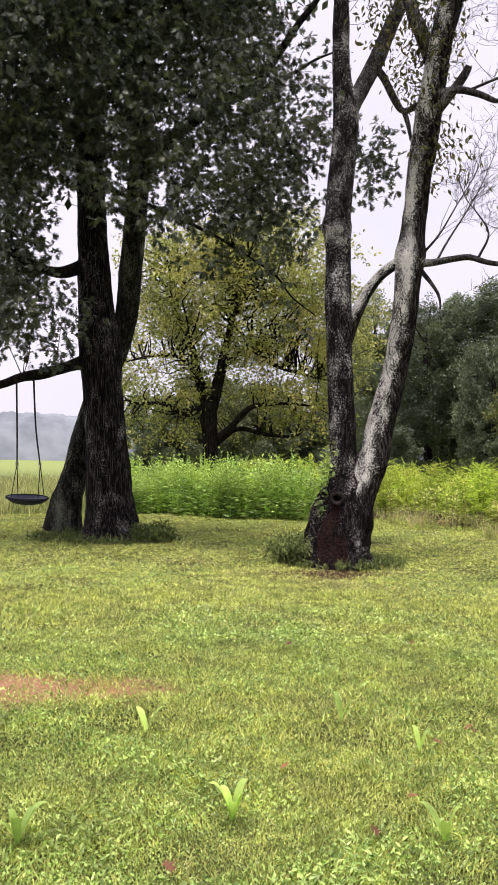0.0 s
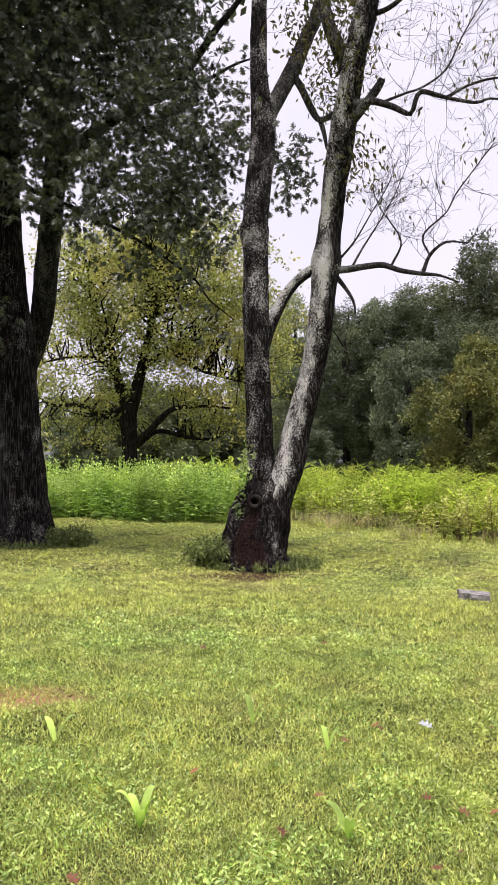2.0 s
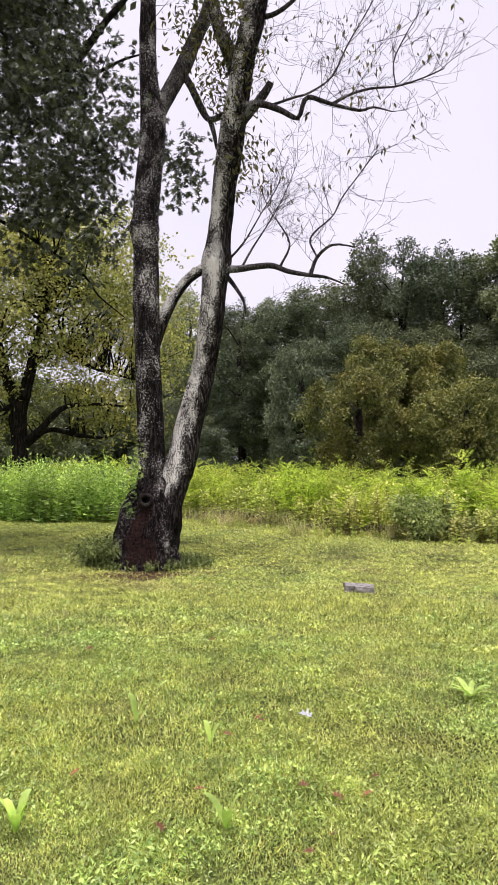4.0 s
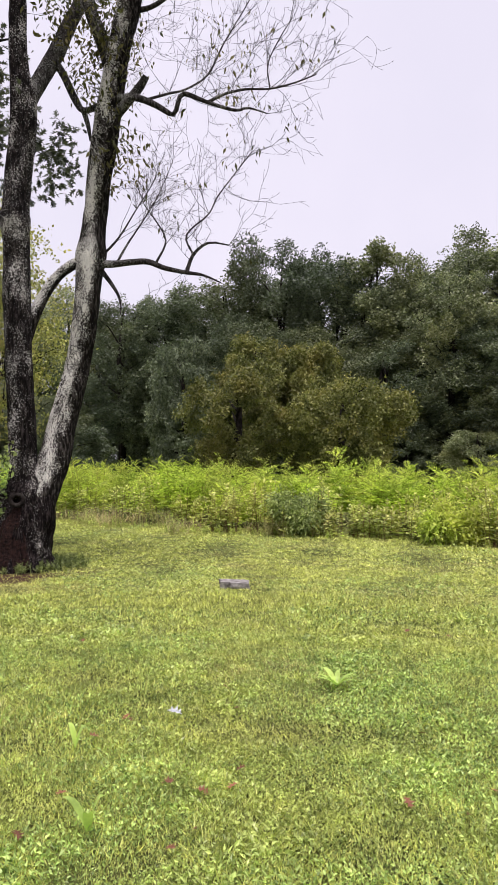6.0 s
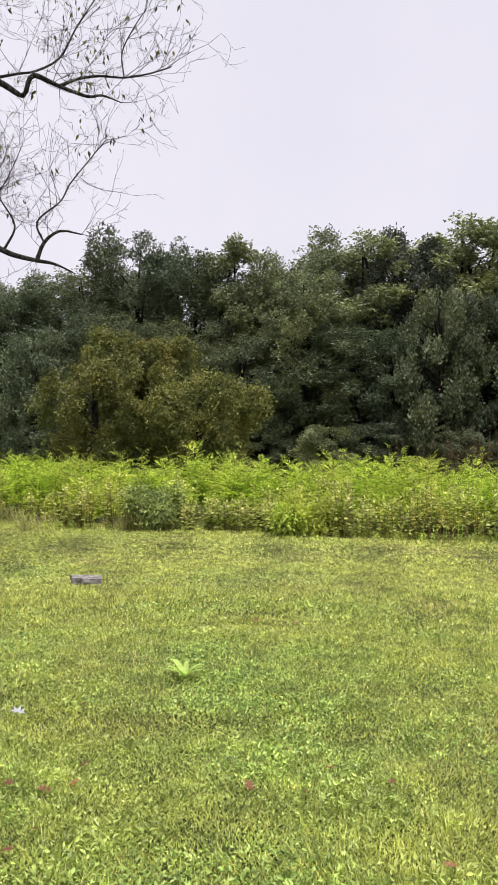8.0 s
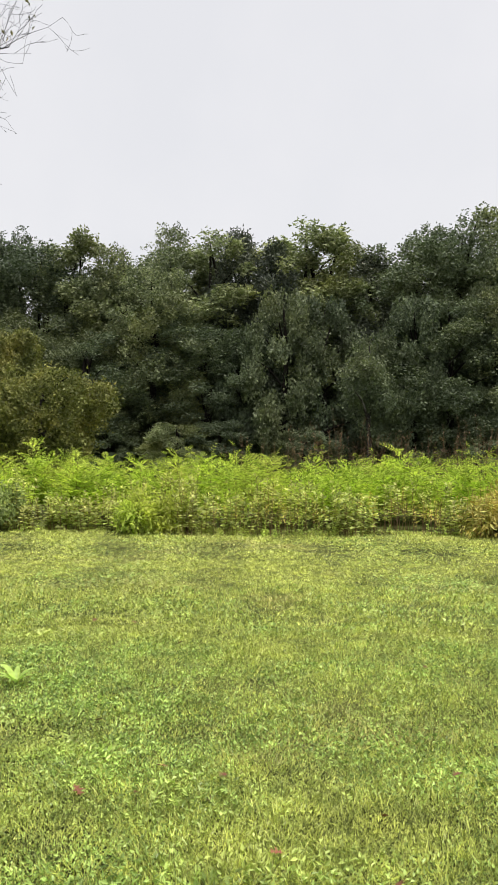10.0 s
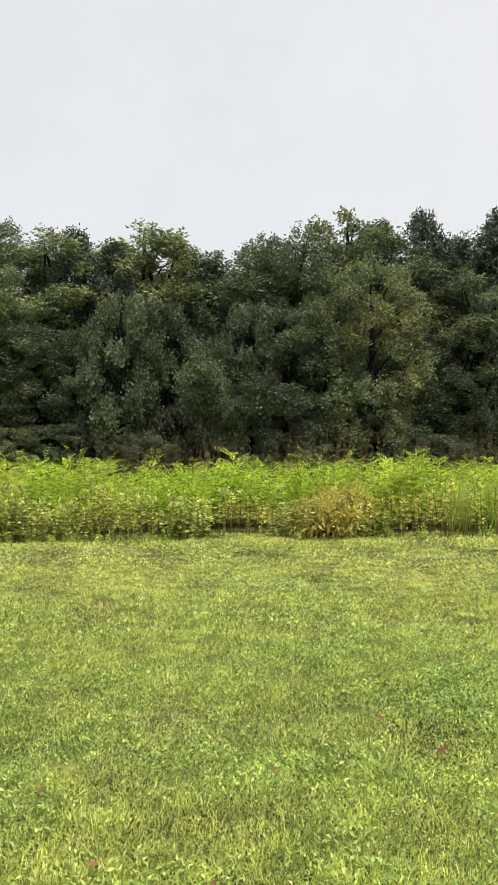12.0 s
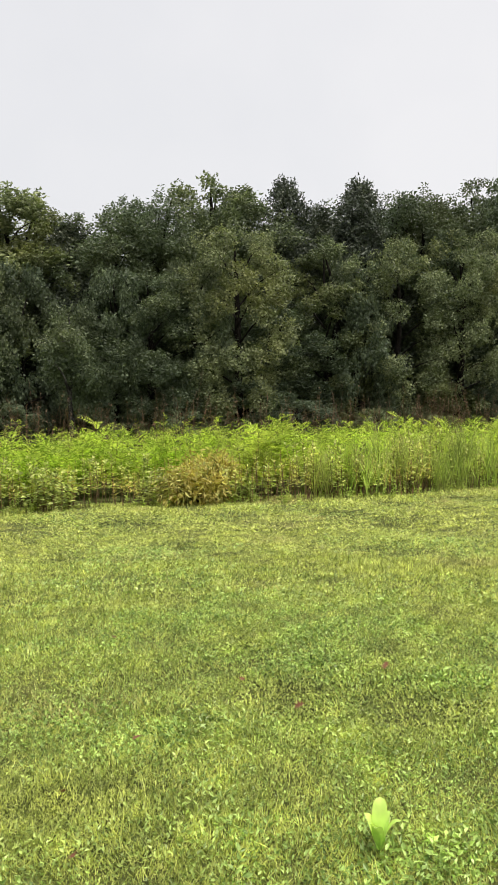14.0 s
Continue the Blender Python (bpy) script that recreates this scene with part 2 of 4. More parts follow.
# ---- building helpers ----
def mesh_from(name, verts, faces_flat, sides, mat, smooth=False):
    """A mesh of faces that all have the same number of sides."""
    me = bpy.data.meshes.new(name)
    verts = np.asarray(verts, dtype=np.float32).reshape(-1, 3)
    flat = np.asarray(faces_flat, dtype=np.int32).ravel()
    count = len(flat) // sides
    me.vertices.add(len(verts))
    me.vertices.foreach_set("co", verts.ravel())
    me.loops.add(len(flat))
    me.loops.foreach_set("vertex_index", flat)
    me.polygons.add(count)
    me.polygons.foreach_set("loop_start", np.arange(0, count * sides, sides, dtype=np.int32))
    me.polygons.foreach_set("use_smooth", np.full(count, smooth))
    me.update(calc_edges=True)
    me.materials.append(mat)
    return me


def part(name, me, parent, label=""):
    ob = new(name, me)
    ob.parent = parent
    if label:
        ob["label"] = label
    if name in ("bare_twigwork", "twigwork", "leafy_twigwork", "branchwork", "stemwork", "hanging_foliage"):
        ob["kind"] = "stuff"
    return ob


def thing(name, place=(0, 0, 0), **tags):
    ob = new(name)
    ob.location = place
    return tagged(ob, **tags)


def smooth_line(nodes, step):
    """Catmull-Rom curve through nodes of (x, y, z, r), sampled every step metres."""
    p = np.array(nodes, dtype=float)
    p = np.vstack([2 * p[0] - p[1], p, 2 * p[-1] - p[-2]])
    out = []
    for i in range(1, len(p) - 2):
        a, b, c, d = p[i - 1 : i + 3]
        n = max(1, int(np.linalg.norm((c - b)[:3]) / step))
        t = (np.arange(n) / n)[:, None]
        out.append(0.5 * (2 * b + (c - a) * t + (2 * a - 5 * b + 4 * c - d) * t * t + (3 * b - a - 3 * c + d) * t**3))
    out.append(p[-2][None])
    line = np.vstack(out)
    line[:, 3] = np.maximum(line[:, 3], 0.002)
    return line


def tube(nodes, sides=8, step=0.15, rough=0.0, ridges=0, origin=(0, 0, 0)):
    """Vertices and quads of a limb along nodes; rough: bumps as a share of its radius; ridges: furrows round the trunk."""
    line = smooth_line(nodes, step)
    n = len(line)
    ways = np.gradient(line[:, :3], axis=0)
    ways /= np.linalg.norm(ways, axis=1)[:, None] + 1e-9
    side = np.cross(ways, np.array([0.13, 0.99, 0.05]))
    flat = np.linalg.norm(side, axis=1) < 0.2
    side[flat] = np.cross(ways[flat], np.array([1.0, 0.1, 0.0]))
    side /= np.linalg.norm(side, axis=1)[:, None]
    up = np.cross(ways, side)
    ang = np.arange(sides) * 2 * np.pi / sides
    r = np.repeat(line[:, 3][:, None], sides, 1)
    if rough:
        for i in range(n):
            for j in range(sides):
                q = Vector((math.cos(ang[j]) * 1.6, math.sin(ang[j]) * 1.6, line[i, 2] * 1.4 + line[i, 0]))
                r[i, j] *= 1 + rough * noise.noise(q) + rough * 0.5 * noise.noise(q * 3.1)
        if ridges:
            for j in range(sides):
                for i in range(n):
                    r[i, j] += 0.016 * noise.noise(Vector((j * ridges / sides * 2.3, 7.1, line[i, 2] * 2.2)))
    ring = line[:, None, :3] + r[:, :, None] * (np.cos(ang)[None, :, None] * side[:, None, :] + np.sin(ang)[None, :, None] * up[:, None, :])
    idx = np.arange(n * sides).reshape(n, sides)
    nxt = np.roll(idx, -1, 1)
    quads = np.stack([idx[:-1], nxt[:-1], nxt[1:], idx[1:]], -1).reshape(-1, 4)
    return ring.reshape(-1, 3) - np.array(origin), quads


def joined(tubes):
    vs, fs, k = [], [], 0
    for v, f in tubes:
        vs.append(v)
        fs.append(f + k)
        k += len(v)
    return np.vstack(vs), np.vstack(fs)


def limb(name, nodes, mat, parent, origin, sides=10, step=0.12, rough=0.12, ridges=0, label=""):
    v, f = tube(nodes, sides, step, rough, ridges, origin)
    return part(name, mesh_from(name, v, f, 4, mat, True), parent, label)


def unit(v):
    return v / (np.linalg.norm(v, axis=-1, keepdims=True) + 1e-9)


# leaf outlines: x across, y along, z up; (vertices, faces of one size)
def kite(width, length, fold=0.08):
    return np.array([(0, 0, 0), (width / 2, length * 0.42, fold), (0, length, -fold * 0.5), (-width / 2, length * 0.42, fold)]), np.array([[0, 1, 2, 3]])


def oak_outline():
    right = [(0.02, 0.0), (0.04, 0.16), (0.27, 0.27), (0.07, 0.37), (0.42, 0.62), (0.08, 0.60), (0.27, 0.92), (0.05, 0.80)]
    pts = [(x, y) for x, y in right] + [(0, 1.0)] + [(-x, y) for x, y in reversed(right)]
    return np.array([(x, y, 0.25 * abs(x) - 0.12 * y * y) for x, y in pts]), np.array([list(range(len(pts)))])


def spray(count, spread, size, seed, tri=True, flat=0.5):
    """A twig's end: count small leaves in a loose fan."""
    r = np.random.default_rng(seed)
    vs, fs = [], []
    for i in range(count):
        c = np.clip(r.normal(0, 1, 3), -1.3, 1.3) * spread * (1, 1, flat) + (0, spread, 0)
        a = unit(r.normal(0, 1, 3) + (0, 0.7, -0.25))
        b = unit(np.cross(a, r.normal(0, 1, 3)))
        s = size * r.uniform(0.7, 1.3)
        k = len(vs)
        if tri:
            vs += [c - b * s * 0.34, c + b * s * 0.34, c + a * s]
            fs.append([k, k + 1, k + 2])
        else:
            vs += [c, c + a * s * 0.45 + b * s * 0.28, c + a * s, c + a * s * 0.45 - b * s * 0.28]
            fs.append([k, k + 1, k + 2, k + 3])
    return np.array(vs), np.array(fs)


def compound(pairs, width, curl=0.35):
    """A feathery leaf: pairs of leaflets along a drooping stalk, 1 long."""
    vs, fs = [], []
    for i in range(pairs + 1):
        y = 0.15 + 0.8 * i / pairs
        z = -curl * y * y
        reach = width * (1 - 0.65 * abs(y - 0.45) / 0.55)
        for s in (-1, 1):
            k = len(vs)
            vs += [(0, y, z), (s * reach * 0.5, y + 0.02, z + 0.02), (s * reach, y + 0.16, z - 0.05), (s * reach * 0.45, y + 0.13, z + 0.02)]
            fs.append([k, k + 1, k + 2, k + 3])
    return np.array(vs), np.array(fs)


def scatter(name, shape, centres, along, size, mat, up=None, origin=(0, 0, 0), wide=None):
    """One mesh of many leaves: shape put at each centre, its y turned to along, its z towards up."""
    verts, faces = shape
    along = unit(np.asarray(along, float))
    if up is None:
        up = np.random.default_rng(len(centres)).normal(0, 1, along.shape) * 0.6 + (0, 0, 1)
    across = unit(np.cross(along, up))
    top = np.cross(across, along)
    size = np.asarray(size, float).reshape(-1, 1, 1)
    w = 1.0 if wide is None else np.asarray(wide, float).reshape(-1, 1, 1)
    v = centres[:, None, :] + size * (w * across[:, None, :] * verts[None, :, 0:1] + along[:, None, :] * verts[None, :, 1:2] + top[:, None, :] * verts[None, :, 2:3])
    f = faces[None] + (np.arange(len(centres)) * len(verts))[:, None, None]
    return mesh_from(name, v.reshape(-1, 3) - np.array(origin), f, faces.shape[1], mat)


def in_balls(balls, count, r, shell=0.35):
    """Points in ellipsoids (x, y, z, rx, ry, rz), more of them towards the skin, shared out by volume."""
    balls = np.array(balls, float)
    share = balls[:, 3] * balls[:, 4] * balls[:, 5]
    which = r.choice(len(balls), count, p=share / share.sum())
    way = unit(r.normal(0, 1, (count, 3)))
    rad = r.uniform(shell, 1, count)[:, None] ** 0.5
    return balls[which, :3] + way * rad * balls[which, 3:], way


def twigs_to(points, limbs, r, thick=0.012, keep=1.0, sag=0.12, reach=1.3):
    """Thin branches from the nearest place on the limbs to each point."""
    lines = np.vstack([smooth_line(l, 0.25) for l in limbs])
    out = []
    for p in points:
        if r.random() > keep:
            continue
        d = np.linalg.norm(lines[:, :3] - p, axis=1) + np.maximum(0, lines[:, 2] - p[2]) * 0.6
        a = lines[int(np.argmin(d))]
        gap = np.linalg.norm(a[:3] - p)
        if gap > reach:
            continue
        m1 = a[:3] + (p - a[:3]) * 0.35 + r.normal(0, 0.08, 3) * gap + (0, 0, sag * gap)
        m2 = a[:3] + (p - a[:3]) * 0.7 + r.normal(0, 0.08, 3) * gap + (0, 0, sag * gap)
        t = min(a[3] * 0.8, thick * (0.6 + 0.5 * gap))
        out.append(tube([(*a[:3], t), (*m1, t * 0.75), (*m2, t * 0.5), (*p, t * 0.2)], 4, max(0.2, gap / 5)))
    return joined(out)


def bare_twigs(limbs, count, length, r, up=0.6, thick=0.006):
    """Leafless twigs along limbs, each with side twigs."""
    lines = np.vstack([smooth_line(l, 0.08)[2:] for l in limbs])
    out, ends = [], []

    def grow(p, way, long, t, level):
        a = [(*p, t)]
        q = np.array(p)
        for i in range(4):
            way = unit(way + r.normal(0, 0.16, 3) + (0, 0, 0.05))
            q = q + way * long / 4
            a.append((*q, t * (1 - 0.22 * (i + 1))))
            if level < 2 and r.random() < 0.8:
                grow(q, unit(way + r.normal(0, 0.55, 3)), long * r.uniform(0.35, 0.6), t * 0.6, level + 1)
        ends.append(q)
        out.append(tube(a, 4, long / 6))

    for k in r.choice(len(lines), count):
        way = unit(r.normal(0, 0.6, 3) + (0.35, 0, up))
        grow(lines[k, :3], way, length * r.uniform(0.5, 1.3), min(thick, lines[k, 3] * 0.7), 0)
    return joined(out), np.array(ends)


# ---- ground ----
def lie(x, y):
    """The lawn's height at a place."""
    return 0.014 * np.sin(x * 1.7 + 0.5 * y) * np.cos(y * 1.3) + 0.007 * np.sin(3.1 * x - 2.3 * y) - 0.02


def ground_sheet():
    """A gently uneven sheet to the horizon, finer near the lawn."""
    rings = np.concatenate([np.linspace(0, 30, 61), np.geomspace(32, 2500, 26)])
    spokes = 96
    ang = np.arange(spokes) * 2 * np.pi / spokes
    x, y = rings[:, None] * np.sin(ang), rings[:, None] * np.cos(ang)
    z = lie(x, y) * (rings[:, None] < 31)
    idx = np.arange(len(rings) * spokes).reshape(len(rings), spokes)
    nxt = np.roll(idx, -1, 1)
    q = np.stack([idx[:-1], idx[1:], nxt[1:], nxt[:-1]], -1).reshape(-1, 4)
    me = mesh_from("ground", np.stack([x, y, z], -1), q, 4, M_SOIL, True)
    tagged(new("ground", me), "mown lawn soil with bare clay patches", "ground", kind="structure")


ground_sheet()

# the edge of the tall weeds: a straight line at EDGE metres along OUT
OUT, ALONG, EDGE = np.array([0.777, 0.629]), np.array([0.629, -0.777]), 14.25


def field(s, n):
    """Place on the ground from metres along the weeds' edge and outwards."""
    s, n = np.asarray(s, float), np.asarray(n, float)
    return np.stack([OUT[0] * n + ALONG[0] * s, OUT[1] * n + ALONG[1] * s], -1)


def fbm(p, scale, seed=0.0):
    return np.array([noise.fractal(Vector((x * scale, y * scale, seed)), 1.0, 2.0, 3) for x, y in p])


def lawn():
    r = np.random.default_rng(11)
    zones = [(2.2, 4.2, 21000, 0.044, 0.0044, -21, 88), (4.2, 7.0, 10500, 0.046, 0.0060, -21, 88), (7.0, 11.0, 4800, 0.05, 0.0095, -21, 88), (11.0, 21.0, 1700, 0.052, 0.016, -21, 88),
             (0.0, 2.2, 12000, 0.045, 0.006, -21, 88), (0.0, 5.0, 2200, 0.055, 0.022, 88, 339), (5.0, 16.0, 260, 0.07, 0.06, 88, 339)]
    spots_p, spots_h, spots_w = [], [], []
    for near, far, dense, tall, wide, a0, a1 in zones:
        a0, a1 = radians(a0), radians(a1)
        count = int(dense * (a1 - a0) / 2 * (far**2 - near**2))
        ang = r.uniform(a0, a1, count)
        rad = np.sqrt(r.uniform(near**2, far**2, count))
        p = np.stack([rad * np.sin(ang), rad * np.cos(ang)], -1)
        keep = p @ OUT < EDGE + 1.1
        keep &= ((p - CLAY) / (0.85, 0.28)) ** 2 @ np.ones(2) > r.uniform(-0.35, 1.5, count)
        keep &= ((p - DIRT) / (1.15, 0.6)) ** 2 @ np.ones(2) > r.uniform(-0.12, 1.4, count)
        p = p[keep]
        clump = 0.95 + 0.35 * np.sin(p[:, 0] * 5.1 + 2 * np.sin(p[:, 1] * 3.3)) * np.sin(p[:, 1] * 4.7 + p[:, 0])
        spots_p.append(p)
        spots_h.append(tall * clump * r.uniform(0.5, 1.5, len(p)))
        spots_w.append(np.full(len(p), wide) * r.uniform(0.6, 1.4, len(p)))
    p, h, w = np.vstack(spots_p), np.concatenate(spots_h), np.concatenate(spots_w)
    edge = p @ OUT > EDGE - 1.3
    h[edge] *= 1.25
    broad = r.random(len(p)) < 0.42 + 0.22 * np.sin(p[:, 0] * 1.3 + 1) * np.sin(p[:, 1] * 1.1) - 0.3 * (np.linalg.norm(p, axis=1) > 8)
    close = np.linalg.norm(p, axis=1) < 6.5
    spear, leaflet = (np.array([(-0.5, 0, 0), (0.5, 0, 0), (0.15, 1.0, -0.08)]), np.array([[0, 1, 2]])), kite(1.0, 1.0, 0.12)
    rows = (("lawn_grass", ~broad, M_GRASS, 0.75, spear, "short pale green lawn grass, patchy and partly dry"), ("lawn_clover", broad & close, M_CLOVER, 1.5, leaflet, "low broad-leaved clover and weeds in the lawn"),
            ("lawn_clover", broad & ~close, M_CLOVER, 1.5, spear, "low clover and weeds farther out in the lawn"))
    for name, sel, mat, lean, outline, label in rows:
        q = p[sel]
        c = np.column_stack([q, lie(q[:, 0], q[:, 1]) - 0.004])
        along = r.normal(0, lean, (len(q), 3))
        along[:, 2] = np.where(np.linalg.norm(q, axis=1) > 9, 0.4, 1.0)
        size = h[sel]
        if lean > 1:
            c[:, 2] += size * r.uniform(0.1, 0.7, len(q))
            size = size * 0.42
        wide = r.uniform(0.3, 0.6, len(q)) * (1.0 if outline is leaflet else 1.5) if lean > 1 else w[sel] / size
        me = scatter(name, outline, c, along, size, mat, wide=wide)
        tagged(new(name, me), label, "grass", kind="stuff")


lawn()


def tufts():
    """Longer grass that the mower left here and there."""
    r = np.random.default_rng(17)
    a, d = r.uniform(radians(-20), radians(86), 240), np.sqrt(r.uniform(2.4**2, 9.0**2, 240))
    mid = np.repeat(np.column_stack([d * np.sin(a), d * np.cos(a)]), 26, 0)
    p = mid + r.normal(0, 0.07, mid.shape)
    c = np.column_stack([p, lie(p[:, 0], p[:, 1]) - 0.004])
    along = np.column_stack([(p - mid) * 7 + r.normal(0, 0.25, p.shape), np.ones(len(p))])
    size = r.uniform(0.06, 0.13, len(p))
    me = scatter("grass_tufts", kite(1.0, 1.0, 0.1), c, along, size, M_GRASS, wide=0.0045 / size)
    tagged(new("grass_tufts", me), "longer grass tufts left in the mown lawn", "grass", kind="stuff")


tufts()


# ---- the forked hickory with lichen ----
def forked_tree():
    o = (1.35, 11.5, 0)
    t = thing("forked_tree", o, label="twin-stemmed grey tree with white lichen and a hollow base", category="tree")
    r = np.random.default_rng(3)
    a = [(1.24, 11.50, 0.11, 0.25), (1.27, 11.50, 0.55, 0.25), (1.34, 11.50, 0.97, 0.232), (1.39, 11.50, 1.30, 0.204), (1.38, 11.50, 1.97, 0.192), (1.34, 11.50, 2.64, 0.192), (1.30, 11.50, 3.31, 0.192), (1.28, 11.50, 3.98, 0.193), (1.27, 11.50, 4.65, 0.193), (1.25, 11.50, 4.97, 0.226), (1.27, 11.50, 5.20, 0.189), (1.31, 11.50, 5.84, 0.189), (1.36, 11.50, 6.64, 0.189), (1.29, 11.50, 7.19, 0.139), (1.26, 11.50, 7.88, 0.122), (1.27, 11.50, 8.73, 0.118), (1.28, 11.50, 10.10, 0.102), (1.17, 11.50, 11.83, 0.059)]
    b = [(1.40, 11.48, 0.07, 0.26), (1.47, 11.47, 0.50, 0.262), (1.63, 11.46, 1.00, 0.255), (1.82, 11.50, 1.48, 0.226), (1.95, 11.60, 1.99, 0.206), (2.07, 11.60, 2.49, 0.194), (2.19, 11.60, 3.00, 0.185), (2.27, 11.50, 3.66, 0.184), (2.32, 11.50, 4.25, 0.201), (2.35, 11.50, 4.55, 0.226), (2.37, 11.50, 4.84, 0.180), (2.41, 11.50, 5.27, 0.176), (2.45, 11.40, 5.82, 0.187), (2.53, 11.30, 6.45, 0.194), (2.58, 11.20, 6.99, 0.180), (2.65, 11.10, 7.52, 0.171), (2.77, 11.00, 8.12, 0.170), (2.87, 10.90, 8.87, 0.136), (2.97, 10.90, 10.50, 0.080)]
    limb("trunk", a, M_BARK_A, t, o, 28, 0.05, 0.10, 26, "dark upright stem speckled with lichen")
    limb("trunk", b, M_BARK_B, t, o, 28, 0.05, 0.10, 26, "leaning stem coated in pale lichen")
    foot = [(1.32, 11.46, -0.08, 0.66), (1.32, 11.46, 0.04, 0.56), (1.32, 11.47, 0.2, 0.49), (1.34, 11.48, 0.45, 0.455), (1.39, 11.48, 0.72, 0.425), (1.47, 11.49, 0.98, 0.365), (1.55, 11.5, 1.2, 0.26), (1.60, 11.5, 1.36, 0.14), (1.62, 11.5, 1.46, 0.03)]
    limb("root_flare", foot, M_BARK_FOOT, t, o, 44, 0.03, 0.20, 16, "dark gnarled foot joining both stems")
    big = {
        "fork_limb": [(1.42, 11.50, 6.73, 0.126), (1.59, 11.60, 7.08, 0.127), (1.81, 11.70, 7.56, 0.129), (2.04, 11.80, 8.14, 0.117), (2.24, 11.90, 8.65, 0.105), (2.49, 12.00, 9.78, 0.071), (2.67, 12.10, 11.12, 0.036)],
        "upper_limb": [(2.55, 11.15, 7.29, 0.123), (2.41, 11.30, 7.83, 0.108), (2.28, 11.40, 8.26, 0.100), (2.10, 11.50, 9.26, 0.076), (1.95, 11.50, 10.63, 0.034)],
        "grey_limb": [(1.40, 11.55, 3.22, 0.10), (1.50, 11.58, 3.52, 0.092), (1.66, 11.62, 3.90, 0.088), (1.84, 11.62, 4.19, 0.084), (2.04, 11.58, 4.38, 0.082), (2.28, 11.50, 4.50, 0.085)],
        "hooked_limb": [(1.79, 11.70, 7.52, 0.062), (1.93, 11.60, 7.26, 0.057), (2.09, 11.50, 6.87, 0.057), (2.20, 11.40, 6.68, 0.045), (2.42, 11.30, 6.74, 0.052)],
        "hanging_stub": [(2.20, 11.40, 6.68, 0.042), (2.27, 11.40, 6.45, 0.033), (2.31, 11.40, 6.24, 0.021)],
        "broken_stub": [(2.61, 11.20, 6.57, 0.090), (2.76, 11.00, 6.73, 0.072), (2.92, 10.90, 6.94, 0.064), (3.00, 10.85, 7.08, 0.052)],
        "dead_branch": [(2.50, 11.50, 4.34, 0.040), (2.62, 11.40, 4.15, 0.030), (2.72, 11.30, 3.94, 0.022), (2.75, 11.30, 3.78, 0.014), (2.73, 11.25, 3.66, 0.004)],
        "side_limb": [(2.41, 11.50, 4.44, 0.068), (2.63, 11.30, 4.41, 0.052), (2.84, 11.10, 4.41, 0.045), (3.08, 11.00, 4.42, 0.042), (3.28, 10.80, 4.30, 0.035), (3.58, 10.70, 4.24, 0.029), (3.80, 10.60, 4.20, 0.020), (4.04, 10.50, 4.09, 0.009)],
        "crooked_limb": [(2.57, 11.15, 6.80, 0.057), (2.85, 10.90, 6.77, 0.053), (3.10, 10.70, 6.62, 0.046), (3.34, 10.60, 6.48, 0.036), (3.38, 10.50, 6.62, 0.033), (3.47, 10.50, 6.76, 0.036), (3.76, 10.30, 6.60, 0.027), (4.10, 10.10, 6.46, 0.021), (4.26, 10.00, 6.48, 0.015), (4.51, 9.90, 6.40, 0.007)],
    }
    for name, nodes in big.items():
        limb(name, nodes, M_BARK_B if name == "grey_limb" else M_BARK_UP, t, o, 10, 0.06, 0.16)
    thin = [[(3.58, 10.70, 4.24, 0.029), (3.68, 10.70, 4.51, 0.026), (3.88, 10.60, 4.68, 0.019), (4.16, 10.50, 4.65, 0.010)], [(3.68, 10.70, 4.51, 0.017), (3.61, 10.80, 4.82, 0.014), (3.92, 10.70, 5.14, 0.011), (4.01, 10.60, 5.36, 0.010), (4.22, 10.50, 5.67, 0.009), (4.48, 10.40, 6.04, 0.006)], [(2.68, 11.30, 4.42, 0.020), (2.85, 11.30, 4.74, 0.015), (3.13, 11.40, 5.18, 0.010), (3.38, 11.50, 5.62, 0.008), (3.60, 11.50, 6.16, 0.005)], [(3.18, 10.90, 4.39, 0.019), (3.35, 11.00, 4.77, 0.014), (3.18, 11.10, 5.13, 0.011), (3.05, 11.10, 5.29, 0.008), (2.92, 11.10, 5.62, 0.005)], [(2.50, 11.50, 4.56, 0.021), (2.74, 11.40, 4.85, 0.015), (3.00, 11.40, 5.30, 0.010), (3.29, 11.50, 5.79, 0.008), (3.37, 11.50, 6.06, 0.005)],
            [(3.76, 10.30, 6.60, 0.029), (3.97, 10.20, 6.71, 0.022), (4.26, 10.10, 6.79, 0.019), (4.55, 9.90, 6.76, 0.015), (4.82, 9.70, 6.80, 0.012), (5.08, 9.50, 6.88, 0.008)], [(2.95, 10.80, 6.70, 0.023), (3.36, 10.90, 6.92, 0.020), (3.65, 11.00, 7.08, 0.018), (4.00, 11.00, 7.37, 0.015), (4.30, 11.10, 7.97, 0.012), (4.66, 11.10, 8.62, 0.009), (4.93, 11.10, 9.18, 0.006)], [(4.55, 9.90, 6.76, 0.011), (4.52, 9.90, 7.11, 0.009), (4.66, 9.80, 7.46, 0.008), (4.81, 9.70, 7.73, 0.005)], [(2.79, 11.10, 8.15, 0.059), (3.01, 10.90, 8.11, 0.041), (3.24, 10.80, 8.24, 0.033), (3.59, 10.60, 8.54, 0.020)]]
    for nodes in thin:
        limb("branch", nodes, M_BARK_UP, t, o, 6, 0.08, 0.08)
    low, high = thin[0:5], [*thin[5:], big["crooked_limb"][4:]]
